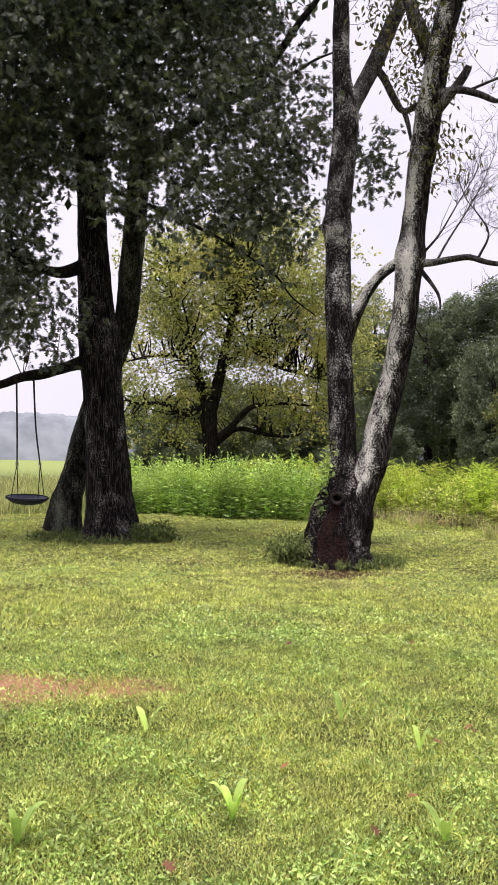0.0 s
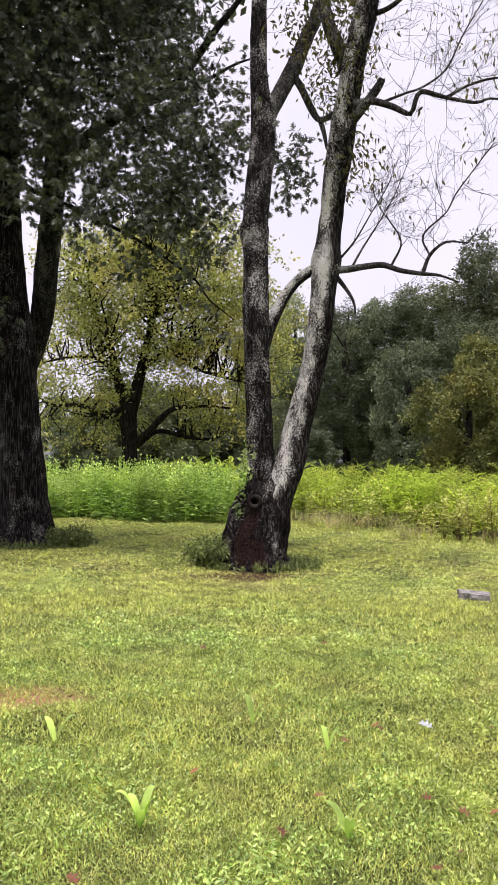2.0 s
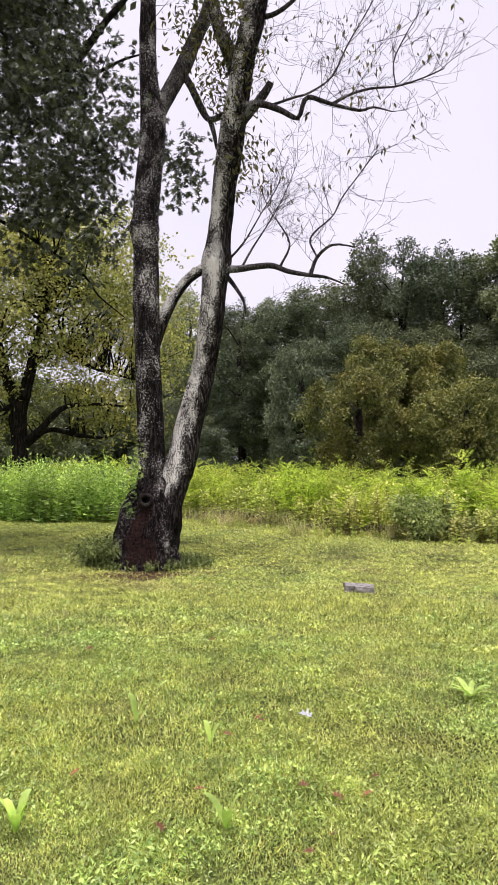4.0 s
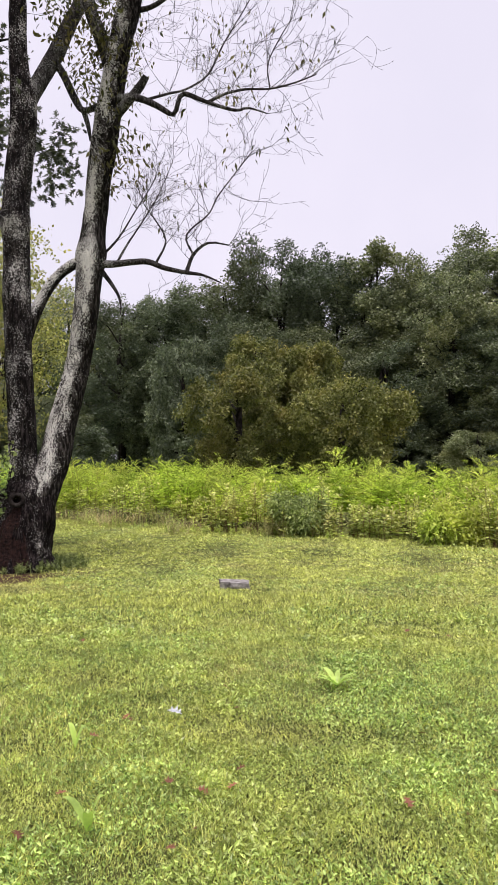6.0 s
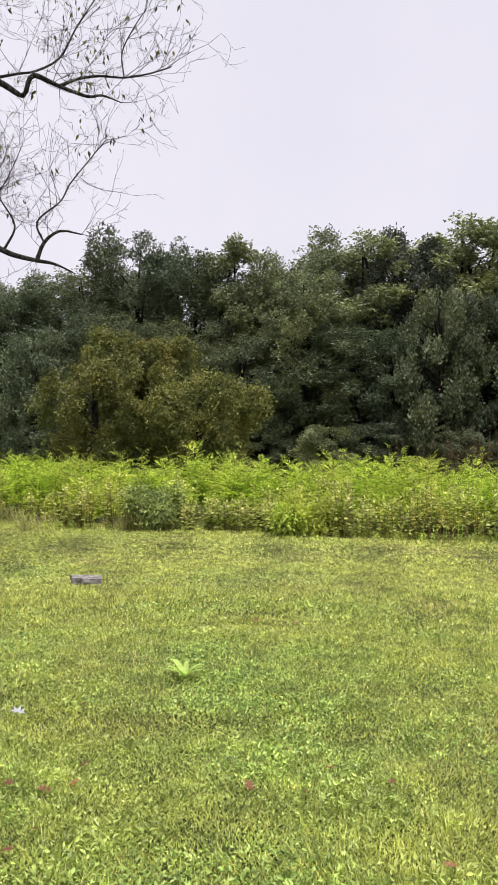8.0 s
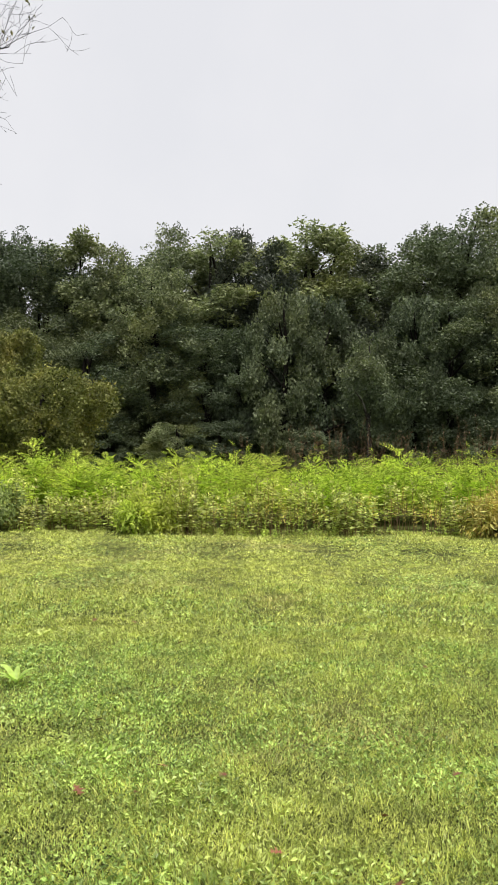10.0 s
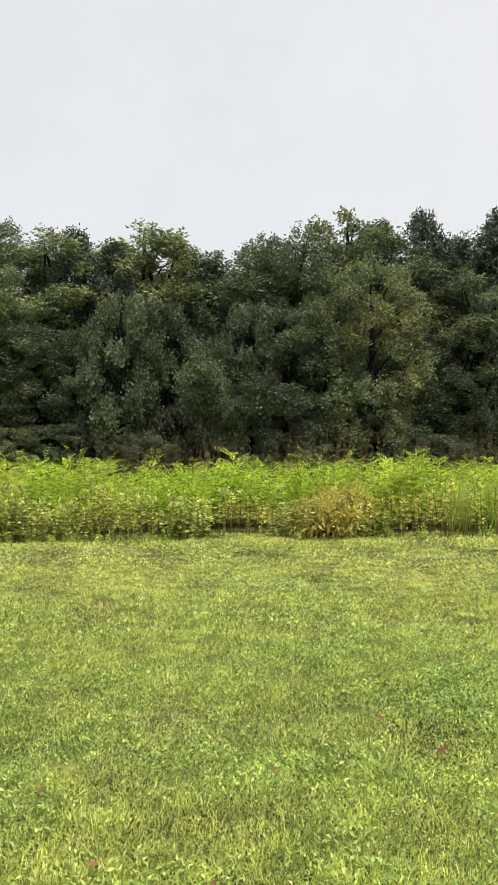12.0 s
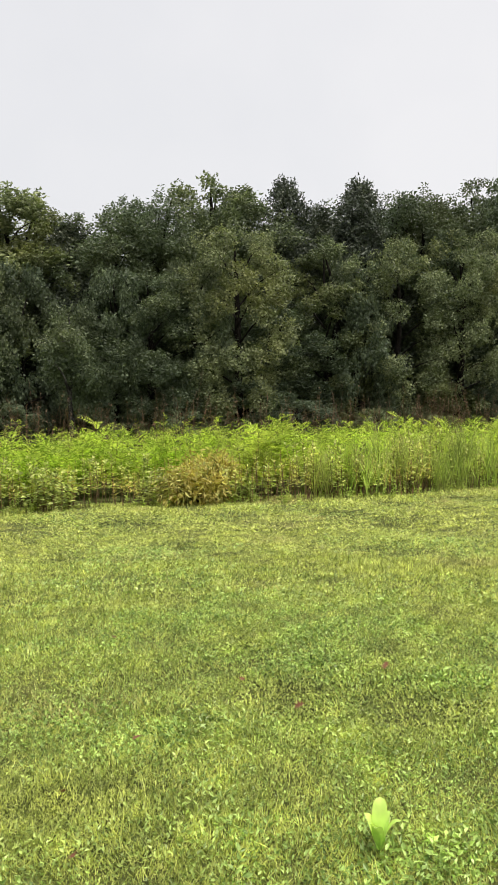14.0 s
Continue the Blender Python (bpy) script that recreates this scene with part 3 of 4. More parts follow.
    (v, f), e1 = bare_twigs(low, 58, 0.7, r, 0.7, 0.005)
    part("bare_twigwork", mesh_from("bare_twigwork", v - o, f, 4, M_BARK_UP, True), t)
    (v, f), e2 = bare_twigs([*high, b[12:17]], 84, 0.85, r, 0.5, 0.005)
    part("bare_twigwork", mesh_from("bare_twigwork", v - o, f, 4, M_BARK_UP, True), t)
    hang = np.vstack([e2[r.random(len(e2)) < 0.16], e1[r.random(len(e1)) < 0.05]])
    hang = np.repeat(hang, 2, 0) + r.normal(0, 0.05, (2 * len(hang), 3))
    me = scatter("hanging_foliage", kite(0.36, 1.0, 0.06), hang, r.normal(0, 0.35, (len(hang), 3)) - (0, 0, 1), r.uniform(0.06, 0.12, len(hang)), M_THINLEAF, origin=o)
    part("hanging_foliage", me, t, "sparse drooping grey-green leaves")
    # leafy tufts round the upper fork and between the stems
    balls = [(2.45, 11.1, 7.2, 0.42, 0.4, 0.6), (2.2, 11.2, 8.1, 0.7, 0.5, 0.7), (2.7, 11.1, 5.9, 0.25, 0.3, 0.5), (1.9, 11.3, 9.8, 1.3, 1.2, 1.2), (2.9, 11.0, 10.2, 1.3, 1.2, 1.4)]
    p = np.vstack([in_balls(balls[:3], 150, r)[0], in_balls(balls[3:], 160, r)[0]])
    v, f = twigs_to(p[::3], [a[12:], b[11:], big["fork_limb"], big["upper_limb"]], r, 0.008)
    part("leafy_twigwork", mesh_from("leafy_twigwork", v - o, f, 4, M_BARK_UP, True), t)
    c = np.repeat(p, 9, 0) + r.normal(0, 0.13, (9 * len(p), 3))
    me = scatter("foliage", kite(0.4, 1.0, 0.07), c, r.normal(0, 0.7, c.shape) - (0, 0, 0.7), r.uniform(0.07, 0.13, len(c)), M_THINLEAF, origin=o)
    part("foliage", me, t)
    # the hollow at the foot: dark rotten wood with a knot hole and a rounded rim
    ragged = []
    for k in range(15):
        q = k / 14
        top, width = 0.42 + 0.5 * math.sin(math.pi * (0.12 + 0.8 * q)) + r.uniform(-0.14, 0.1), r.uniform(0.035, 0.065)
        nodes = []
        for z in np.linspace(-0.08, top, 7):
            mid, wide = float(np.interp(z, (0, 0.45, 0.72, 0.98), (1.32, 1.34, 1.39, 1.47))), float(np.interp(z, (0, 0.2, 0.45, 0.72, 0.98), (0.57, 0.49, 0.455, 0.425, 0.365)))
            turn = radians(-38 + 46 * q) * (1 - 0.25 * z) + r.normal(0, 0.03) - 0.22 * z
            nodes.append((mid + wide * 0.97 * math.sin(turn), 11.48 - wide * 0.97 * math.cos(turn), z, width * (1 - 0.5 * max(0, z / top - 0.6) / 0.4)))
        ragged.append(tube(nodes, 7, 0.04, 0.35))
    v, f = joined(ragged)
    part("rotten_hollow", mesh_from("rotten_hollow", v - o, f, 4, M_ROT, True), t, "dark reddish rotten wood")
    ring = [(1.27 + 0.085 * math.cos(k * math.pi / 6), 11.08 + 0.03 * math.sin(k * math.pi / 6), 0.96 + 0.07 * math.sin(k * math.pi / 6), 0.032) for k in range(13)]
    v, f = tube(ring, 8, 0.02, 0.2)
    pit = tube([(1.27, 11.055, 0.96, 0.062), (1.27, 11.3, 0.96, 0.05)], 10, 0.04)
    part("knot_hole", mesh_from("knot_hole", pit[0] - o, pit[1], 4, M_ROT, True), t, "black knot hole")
    part("knot_rim", mesh_from("knot_rim", v - o, f, 4, M_BARK_DARK, True), t)

    # a little vine climbs the upright stem
    u = r.uniform(0, 1, 130)
    c = np.column_stack([1.06 + 0.12 * u + r.normal(0, 0.05, 130), 11.22 + r.normal(0, 0.05, 130), 0.75 + 1.0 * u])
    me = scatter("vine", kite(0.7, 1.0, 0.08), c, r.normal(0, 0.5, c.shape) + (-0.5, -0.6, -0.2), r.uniform(0.05, 0.10, 130), M_CLOVER, origin=o)
    part("vine", me, t, "small green climbing vine")


forked_tree()


# ---- the big oak ----
def oak_tree():
    o = (-2.5, 14.3, 0)
    t = thing("oak_tree", o, label="large dark oak with two stems and dense lobed leaves", category="tree")
    r = np.random.default_rng(5)
    main = [(-2.48, 14.30, -0.01, 0.620), (-2.50, 14.30, 0.25, 0.517), (-2.55, 14.30, 0.76, 0.435), (-2.62, 14.30, 1.59, 0.389), (-2.70, 14.30, 2.63, 0.358), (-2.74, 14.30, 3.25, 0.374), (-2.84, 14.30, 4.09, 0.333), (-2.93, 14.30, 5.23, 0.281), (-3.00, 14.30, 6.28, 0.261), (-3.13, 14.30, 7.86, 0.256), (-3.30, 14.30, 9.45, 0.252), (-3.42, 14.30, 11.04, 0.210), (-3.54, 14.30, 13.18, 0.148), (-3.64, 14.30, 15.33, 0.053)]
    second = [(-3.54, 14.90, 0.07, 0.388), (-3.46, 14.90, 0.61, 0.302), (-3.32, 14.90, 1.15, 0.248), (-3.12, 14.85, 2.02, 0.226), (-2.72, 14.80, 3.10, 0.226), (-2.38, 14.70, 4.06, 0.214), (-2.27, 14.60, 5.22, 0.218), (-2.21, 14.60, 6.08, 0.213), (-2.13, 14.50, 7.43, 0.191), (-2.06, 14.50, 9.04, 0.159), (-2.00, 14.50, 10.66, 0.128), (-1.92, 14.50, 12.83, 0.064)]
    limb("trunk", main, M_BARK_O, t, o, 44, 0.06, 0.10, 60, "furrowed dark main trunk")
    limb("trunk", second, M_BARK_O2, t, o, 28, 0.06, 0.12, 30, "slanting second stem with lichen")
    sw, left, right, droop, third = [(-3.05, 14.30, 3.25, 0.135), (-3.29, 14.00, 3.10, 0.102), (-3.54, 13.80, 2.99, 0.090), (-3.95, 13.50, 2.85, 0.083), (-4.28, 13.30, 2.69, 0.072), (-4.97, 13.10, 2.49, 0.052), (-5.83, 12.90, 2.46, 0.023)], [(-3.09, 14.30, 5.02, 0.135), (-3.36, 13.90, 4.79, 0.111), (-3.58, 13.60, 4.74, 0.089), (-3.84, 13.30, 4.81, 0.073), (-4.40, 12.90, 5.03, 0.052), (-5.18, 12.50, 5.17, 0.023)], [(-2.14, 14.50, 6.79, 0.138), (-1.55, 14.10, 7.28, 0.124), (-0.82, 13.70, 7.68, 0.110), (-0.32, 13.40, 7.81, 0.108), (0.02, 13.20, 7.93, 0.092), (0.35, 13.00, 8.30, 0.071), (0.71, 12.80, 8.77, 0.056), (0.99, 12.70, 9.10, 0.047), (1.41, 12.50, 9.73, 0.023)], [(-2.81, 14.30, 6.50, 0.104), (-2.17, 13.60, 6.06, 0.074), (-1.43, 13.20, 5.65, 0.058), (-0.63, 12.80, 5.18, 0.047), (-0.06, 12.60, 4.79, 0.037), (0.40, 12.50, 4.45, 0.030), (0.63, 12.50, 4.14, 0.023), (1.04, 12.50, 3.82, 0.014)], [(-2.28, 14.60, 6.61, 0.085), (-2.31, 14.60, 8.55, 0.080), (-2.35, 14.60, 10.17, 0.070), (-2.50, 14.60, 11.80, 0.043)]
    droop = [(x, y, z, q * 0.6) for x, y, z, q in droop]
    for name, nodes in (("swing_limb", sw), ("limb", left), ("limb", right), ("drooping_limb", droop), ("limb", third)):
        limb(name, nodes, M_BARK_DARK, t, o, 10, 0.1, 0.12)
    thin = [[(-3.29, 14.00, 3.08, 0.051), (-3.64, 13.80, 2.89, 0.035), (-4.08, 13.60, 2.80, 0.030), (-4.50, 13.40, 2.70, 0.015)], [(-0.32, 13.40, 7.79, 0.059), (0.07, 13.20, 7.80, 0.048), (0.64, 13.00, 8.02, 0.033), (1.01, 12.90, 8.21, 0.024), (1.37, 12.80, 8.31, 0.014)]]
    for nodes in thin:
        limb("branch", nodes, M_BARK_DARK, t, o, 6, 0.1)
    limbs = [main[6:], second[5:], sw[2:], left, right, droop, third, *thin]
    # crown as overlapping masses of leaf sprays
    balls = [(-4.35, 13.0, 5.6, 0.95, 1.4, 2.1), (-4.0, 13.0, 7.4, 1.2, 1.3, 1.4), (-4.2, 13.4, 4.5, 0.85, 1.0, 0.9), (-3.1, 12.8, 8.1, 1.7, 1.5, 2.0), (-2.5, 13.1, 6.25, 0.75, 0.5, 0.55), (-2.8, 13.5, 3.55, 0.35, 0.3, 0.3), (0.3, 12.4, 4.3, 0.42, 0.4, 0.5), (0.78, 12.4, 3.95, 0.22, 0.3, 0.45), (-0.55, 12.6, 4.75, 0.6, 0.5, 0.32), (-1.41, 12.60, 7.87, 2.03, 1.50, 1.75), (-0.10, 12.20, 6.52, 1.25, 1.20, 1.34), (-3.79, 13.20, 3.86, 1.15, 1.30, 0.77), (-0.33, 11.90, 5.30, 1.22, 0.80, 0.56), (0.63, 12.00, 5.13, 0.53, 0.60, 0.61), (0.09, 11.80, 5.93, 0.95, 0.70, 0.78), (-1.65, 12.60, 6.10, 1.10, 1.20, 1.01), (0.79, 12.20, 6.90, 0.54, 0.80, 1.25), (0.47, 12.20, 4.65, 0.53, 0.50, 0.40), (1.85, 12.30, 5.92, 0.43, 0.60, 0.85), (1.79, 12.30, 6.42, 0.36, 0.60, 0.54), (-2.16, 13.00, 9.80, 3.15, 1.80, 1.15), (-0.95, 13.80, 9.11, 1.62, 1.20, 1.21), (-3.94, 14.80, 8.95, 1.73, 1.00, 1.95)]
    p, way = in_balls(balls, 3300, r, 0.1)
    v, f = twigs_to(p, limbs, r, 0.008, 0.12)
    part("twigwork", mesh_from("twigwork", v - o, f, 4, M_BARK_DARK, True), t)
    c = np.repeat(np.repeat(p, 3, 0) + r.normal(0, 0.17, (3 * len(p), 3)), 5, 0)
    along = np.repeat(way, 15, 0) * 0.35 + r.normal(0, 0.7, c.shape) + (0, 0, -0.5)
    c = c + unit(along) * 0.02
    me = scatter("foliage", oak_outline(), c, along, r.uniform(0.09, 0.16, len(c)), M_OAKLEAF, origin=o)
    part("foliage", me, t, "dark green lobed oak leaves")
    # the crown above, out of sight, shades the lawn
    balls = [(-3.2, 13.6, 11.5, 3.6, 3.2, 2.6), (-0.8, 13.0, 10.8, 2.2, 2.4, 1.6), (-5.0, 13.2, 7.5, 1.6, 2.4, 2.4)]
    p, way = in_balls(balls, 1200, r, 0.2)
    me = scatter("upper_foliage", spray(9, 0.22, 0.2, 4, False), p, way + r.normal(0, 0.6, p.shape), r.uniform(0.9, 1.5, len(p)), M_OAKLEAF, origin=o)
    part("upper_foliage", me, t)


oak_tree()


# ---- the swing ----
def swing():
    s = thing("saucer_swing", (-3.82, 13.5, 0.73), label="dark blue saucer swing on two black straps", category="swing")
    prof = [(0.0, -0.085), (0.14, -0.08), (0.26, -0.05), (0.335, 0.0), (0.35, 0.03), (0.33, 0.045), (0.30, 0.02), (0.2, -0.03), (0.0, -0.055)]
    n = 28
    v = [(x * math.cos(k * 2 * math.pi / n), x * math.sin(k * 2 * math.pi / n), z) for x, z in prof for k in range(n)]
    idx = np.arange(len(prof) * n).reshape(-1, n)
    nx = np.roll(idx, -1, 1)
    q = np.stack([idx[:-1], nx[:-1], nx[1:], idx[1:]], -1).reshape(-1, 4)
    seat = part("seat", mesh_from("seat", v, q, 4, M_SEAT, True), s)
    seat.rotation_euler = (radians(4), radians(3), 0)
    rim = [(0.345 * math.cos(k * math.pi / 10), 0.345 * math.sin(k * math.pi / 10), 0.035, 0.022) for k in range(21)]
    rv, rf = tube(rim, 8, 0.05)
    part("rim", mesh_from("rim", rv, rf, 4, M_STRAP, True), seat, "padded black rim")
    for x0, x1 in ((-0.19, -0.22), (0.21, 0.03)):
        for y in (-0.2, 0.2):
            v, f = tube([(x0 * 1.15, y, 0.04, 0.008), (x0, 0, 0.62, 0.008)], 5, 0.2)
            part("rope", mesh_from("rope", v, f, 4, M_STRAP, True), s)
        v, f = tube([(x0, 0, 0.6, 0.013), ((x0 + x1) / 2, 0, 1.25, 0.016), (x1, 0.08 + 0.6 * x1, 2.17 + 0.36 * x1, 0.018)], 6, 0.2)
        part("strap", mesh_from("strap", v, f, 4, M_STRAP, True), s)
        ring = [(x0 + 0.03 * math.cos(k * math.pi / 6), 0.0, 0.61 + 0.045 * math.sin(k * math.pi / 6), 0.006) for k in range(13)]
        v, f = tube(ring, 6, 0.01)
        part("ring", mesh_from("ring", v, f, 4, M_STEEL, True), s)


swing()


# ---- tall weeds ----
def weeds(name, p, tall, per, shape, size, mat, label, category="weeds", seed=1, start=0.15, lift=0.5, lean=0.10, stem=0.006, kind="stuff", stem_mat=None, even=0.65):
    """Plants at p: a stem each with leaves all round it from start upwards; even: how much smaller they are at the tip."""
    r = np.random.default_rng(seed)
    n = len(p)
    tall = tall * (1 + 0.45 * fbm(p, 0.7, seed)) * np.where(r.random(n) < 0.06, 1.18, 1.0)
    base = np.column_stack([p, np.full(n, -0.02)])
    tip = base + np.column_stack([r.normal(0, lean, (n, 2)) * tall[:, None], tall])
    u = np.tile(np.linspace(start, 1.0, per), (n, 1)) + r.normal(0, 0.03, (n, per))
    az = np.arange(per)[None] * 2.4 + r.uniform(0, 6.3, n)[:, None]
    c = base[:, None] + (tip - base)[:, None] * u[:, :, None]
    way = np.stack([np.cos(az), np.sin(az), lift + 0.9 * np.clip(u - 0.75, 0, 1) * 4], -1) + r.normal(0, 0.2, (n, per, 3))
    s = size * (1.15 - even * np.clip(u, 0, 1)) * r.uniform(0.7, 1.3, (n, per))
    ob = tagged(new(name, scatter(name, shape, c.reshape(-1, 3), way.reshape(-1, 3), s.ravel(), mat, up=np.tile((0.0, 0.0, 1.0), (n * per, 1)) + r.normal(0, 0.35, (n * per, 3)))), label, category, kind=kind)
    st = [np.stack([base + d, base - d, tip - d * 0.4, tip + d * 0.4], 1) for d in (np.array((stem, 0, 0)), np.array((0, stem, 0)))]
    v = np.vstack(st).reshape(-1, 3)
    part("stemwork", mesh_from("stemwork", v, np.arange(len(v)), 4, stem_mat or mat), ob)
    return ob


def in_clumps(r, s0, s1, n0, n1, clumps, each, spread):
    """Plants in clumps along the field's edge, with one height to a clump."""
    s, n, h = r.uniform(s0, s1, clumps), r.uniform(n0, n1, clumps), r.uniform(0.72, 1.2, clumps)
    k = np.repeat(np.arange(clumps), each)
    return field(s[k] + r.normal(0, spread, len(k)), n[k] + r.normal(0, spread, len(k)) + 0.3 * np.sin(s[k] * 0.9)), h[k]


def spread_on_field(r, s0, s1, n0, n1, dense):
    k = int((s1 - s0) * (n1 - n0) * dense)
    s, n = r.uniform(s0, s1, k), r.uniform(n0, n1, k)
    return field(s, n + 0.35 * np.sin(s * 0.9) + 0.25 * np.sin(s * 2.3))


def weed_field():
    r = np.random.default_rng(21)
    feather, sparse, leaf, blade = compound(6, 0.32, 0.5), compound(3, 0.4, 0.5), kite(0.46, 1.0, 0.08), kite(0.05, 1.0, 0.02)
    # tall feathery weeds behind, in clumps
    p, h = in_clumps(r, -22, 17, EDGE + 1.3, EDGE + 4.2, 300, 3, 0.16)
    weeds("tall_weeds", p, 1.04 * h, 17, feather, 0.42, M_WEED, "tall bright lime feathery weeds at the lawn's edge", seed=22, start=0.3, even=0.5, stem_mat=M_DRY)
    p = spread_on_field(r, -26, 18, EDGE + 4.2, EDGE + 16, 1.6)
    weeds("tall_weeds", p, r.uniform(1.0, 1.3, len(p)), 13, sparse, 0.46, M_WEED, "tall lime weeds farther into the field", seed=23)
    # leafy plants in front, one by one, over brown stems
    p, h = in_clumps(r, -16, 16, EDGE + 0.35, EDGE + 1.5, 175, 4, 0.11)
    weeds("mixed_weeds", p, 0.86 * h, 26, leaf, 0.115, M_WEED_LOW, "yellow-green broad-leaved weeds along the lawn", seed=24, start=0.32, even=0.4, lift=0.1, stem_mat=M_DRY)
    p, h = in_clumps(r, -9, 4.5, EDGE + 0.15, EDGE + 0.7, 46, 6, 0.14)
    weeds("mixed_weeds", p, 0.55 * h, 22, kite(0.6, 1.0, 0.08), 0.11, M_WEED_LOW, "low pale green broad-leaved weeds at the lawn's edge", seed=34, start=0.2, even=0.4, lift=0.1, stem_mat=M_DRY)
    p = spread_on_field(r, -14, 16, EDGE - 0.1, EDGE + 0.5, 26)
    p = p[fbm(p, 0.9, 5.0) > -0.2]
    weeds("fringe_weeds", p, r.uniform(0.1, 0.34, len(p)), 12, leaf, 0.08, M_TALLGRASS, "ankle-high green weeds at the mown edge", seed=25)
    # straw-coloured dry grass
    p = spread_on_field(r, -16, -5.0, EDGE - 0.3, EDGE + 0.6, 46)
    p = p[fbm(p, 0.7, 6.0) > -0.15]
    weeds("dry_grass", p, r.uniform(0.12, 0.4, len(p)), 8, kite(0.03, 1.0, 0.02), 0.3, M_STRAW, "straw-coloured dry grass among the weeds", "grass", seed=26, start=0.0, lift=1.2, stem=0.003)
    # dead brown stalks behind
    p = spread_on_field(r, -3, 16, EDGE + 5, EDGE + 9, 6)
    weeds("dead_stalks", p, r.uniform(1.65, 2.1, len(p)), 12, kite(0.10, 1.0, 0.02), 0.17, M_DRY, "dead brown weed stalks standing above the field", seed=27, start=0.6, lift=0.3, stem=0.007, lean=0.16)
    p = spread_on_field(r, -3, 8, EDGE + 0.25, EDGE + 1.2, 26)
    weeds("dark_stems", p, r.uniform(0.45, 0.9, len(p)), 12, kite(0.26, 1.0, 0.05), 0.09, M_GOLD, "thin brown-stemmed weeds with yellowing leaves", seed=28, start=0.5, stem_mat=M_DRY)
    # slender tall grass clumps
    p, h = in_clumps(r, 5.2, 16, EDGE + 0.1, EDGE + 1.5, 75, 7, 0.13)
    weeds("tall_grass", p, 0.95 * h, 16, kite(0.028, 1.0, 0.02), 0.5, M_TALLGRASS, "upright fine green grass clumps by the field", "grass", seed=29, start=0.05, lift=2.4)
    # rough hay beyond the oak
    k = 4200
    p = np.column_stack([r.uniform(-13, -3.4, k), r.uniform(19, 34, k)])
    weeds("rough_hay", p, r.uniform(0.25, 0.6, k), 6, blade, 0.5, M_HAY, "pale knee-high hay grass across the field", "grass", seed=33, start=0.0, lift=1.8)
    # the broad-leaved patch beyond the trees
    k = 1200
    x, d = r.uniform(-4.2, 1.9, k) + r.normal(0, 0.35, k), r.uniform(0, 5, k)
    p = np.column_stack([x, 19.9 - 0.32 * (x + 1) + 0.3 * np.sin(x * 2.1) + d])
    weeds("leafy_weeds", p, r.uniform(0.95, 1.35, k), 26, kite(0.5, 1.0, 0.08), 0.17, M_WEED_DARK, "dense waist-high patch of fresh green broad-leaved weeds", seed=30, start=0.05, lift=0.2)


weed_field()


def bush(name, place, size, mat, leaf_size, count, label, seed, shape=None):
    """A round bush: stems from one foot, leaves out to its skin."""
    r = np.random.default_rng(seed)
    t = thing(name, (*place, 0), label=label, category="bush")
    lumps = [(size[0] * 0.62 * math.cos(k * 2.4), size[1] * 0.62 * math.sin(k * 2.4), size[2] * r.uniform(0.3, 0.78), size[0] * r.uniform(0.28, 0.5), size[1] * r.uniform(0.3, 0.5), size[2] * r.uniform(0.2, 0.36)) for k in range(9)]
    p, way = in_balls(lumps, count, r, 0.25)
    p[:, 2] = np.maximum(p[:, 2], 0.04)
    stems = [tube([(0, 0, -0.02, 0.015), (*(p[k] * 0.5), 0.01), (*p[k], 0.004)], 5, 0.15) for k in range(0, count, max(1, count // 24))]
    v, f = joined(stems)
    part("stemwork", mesh_from("stems", v, f, 4, M_BARK_DARK), t)
    c = np.repeat(p, 6, 0) + r.normal(0, leaf_size * 0.8, (6 * count, 3))
    c[:, 2] = np.maximum(c[:, 2], 0.03)
    me = scatter("foliage", shape or kite(0.4, 1.0, 0.08), c, np.repeat(way, 6, 0) + r.normal(0, 0.6, c.shape) - (0, 0, 0.4), leaf_size * r.uniform(0.7, 1.3, len(c)), mat)
    part("foliage", me, t)
    return t


bush("round_bush", field(-6.7, EDGE + 0.3), (0.62, 0.5, 0.8), M_BUSH, 0.09, 800, "low round green bush in the weeds", 41)
bush("yellow_bush", field(3.1, EDGE + 0.5), (0.85, 0.5, 0.85), M_GOLD, 0.13, 430, "yellowing golden-brown bush among green weeds", 42, kite(0.32, 1.0, 0.05))
bush("green_bush", field(-3.4, EDGE + 0.4), (0.8, 0.5, 0.7), M_WEED, 0.10, 900, "pale green leafy bush among the weeds", 43)
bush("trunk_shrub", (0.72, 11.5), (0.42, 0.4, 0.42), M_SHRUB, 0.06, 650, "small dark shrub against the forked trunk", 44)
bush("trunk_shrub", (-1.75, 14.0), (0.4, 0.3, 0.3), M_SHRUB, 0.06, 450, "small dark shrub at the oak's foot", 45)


def tuft_ring(name, centre, inner, outer, count, label, seed):
    r = np.random.default_rng(seed)
    a, d = r.uniform(0, 6.3, count), r.uniform(inner, outer, count)
    p = np.column_stack([centre[0] + d * np.cos(a), centre[1] + 0.8 * d * np.sin(a)])
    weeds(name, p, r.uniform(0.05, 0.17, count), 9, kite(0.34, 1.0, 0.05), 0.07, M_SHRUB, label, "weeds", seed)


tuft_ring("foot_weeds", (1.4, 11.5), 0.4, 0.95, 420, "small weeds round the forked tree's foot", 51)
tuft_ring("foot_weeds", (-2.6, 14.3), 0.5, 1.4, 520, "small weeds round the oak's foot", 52)


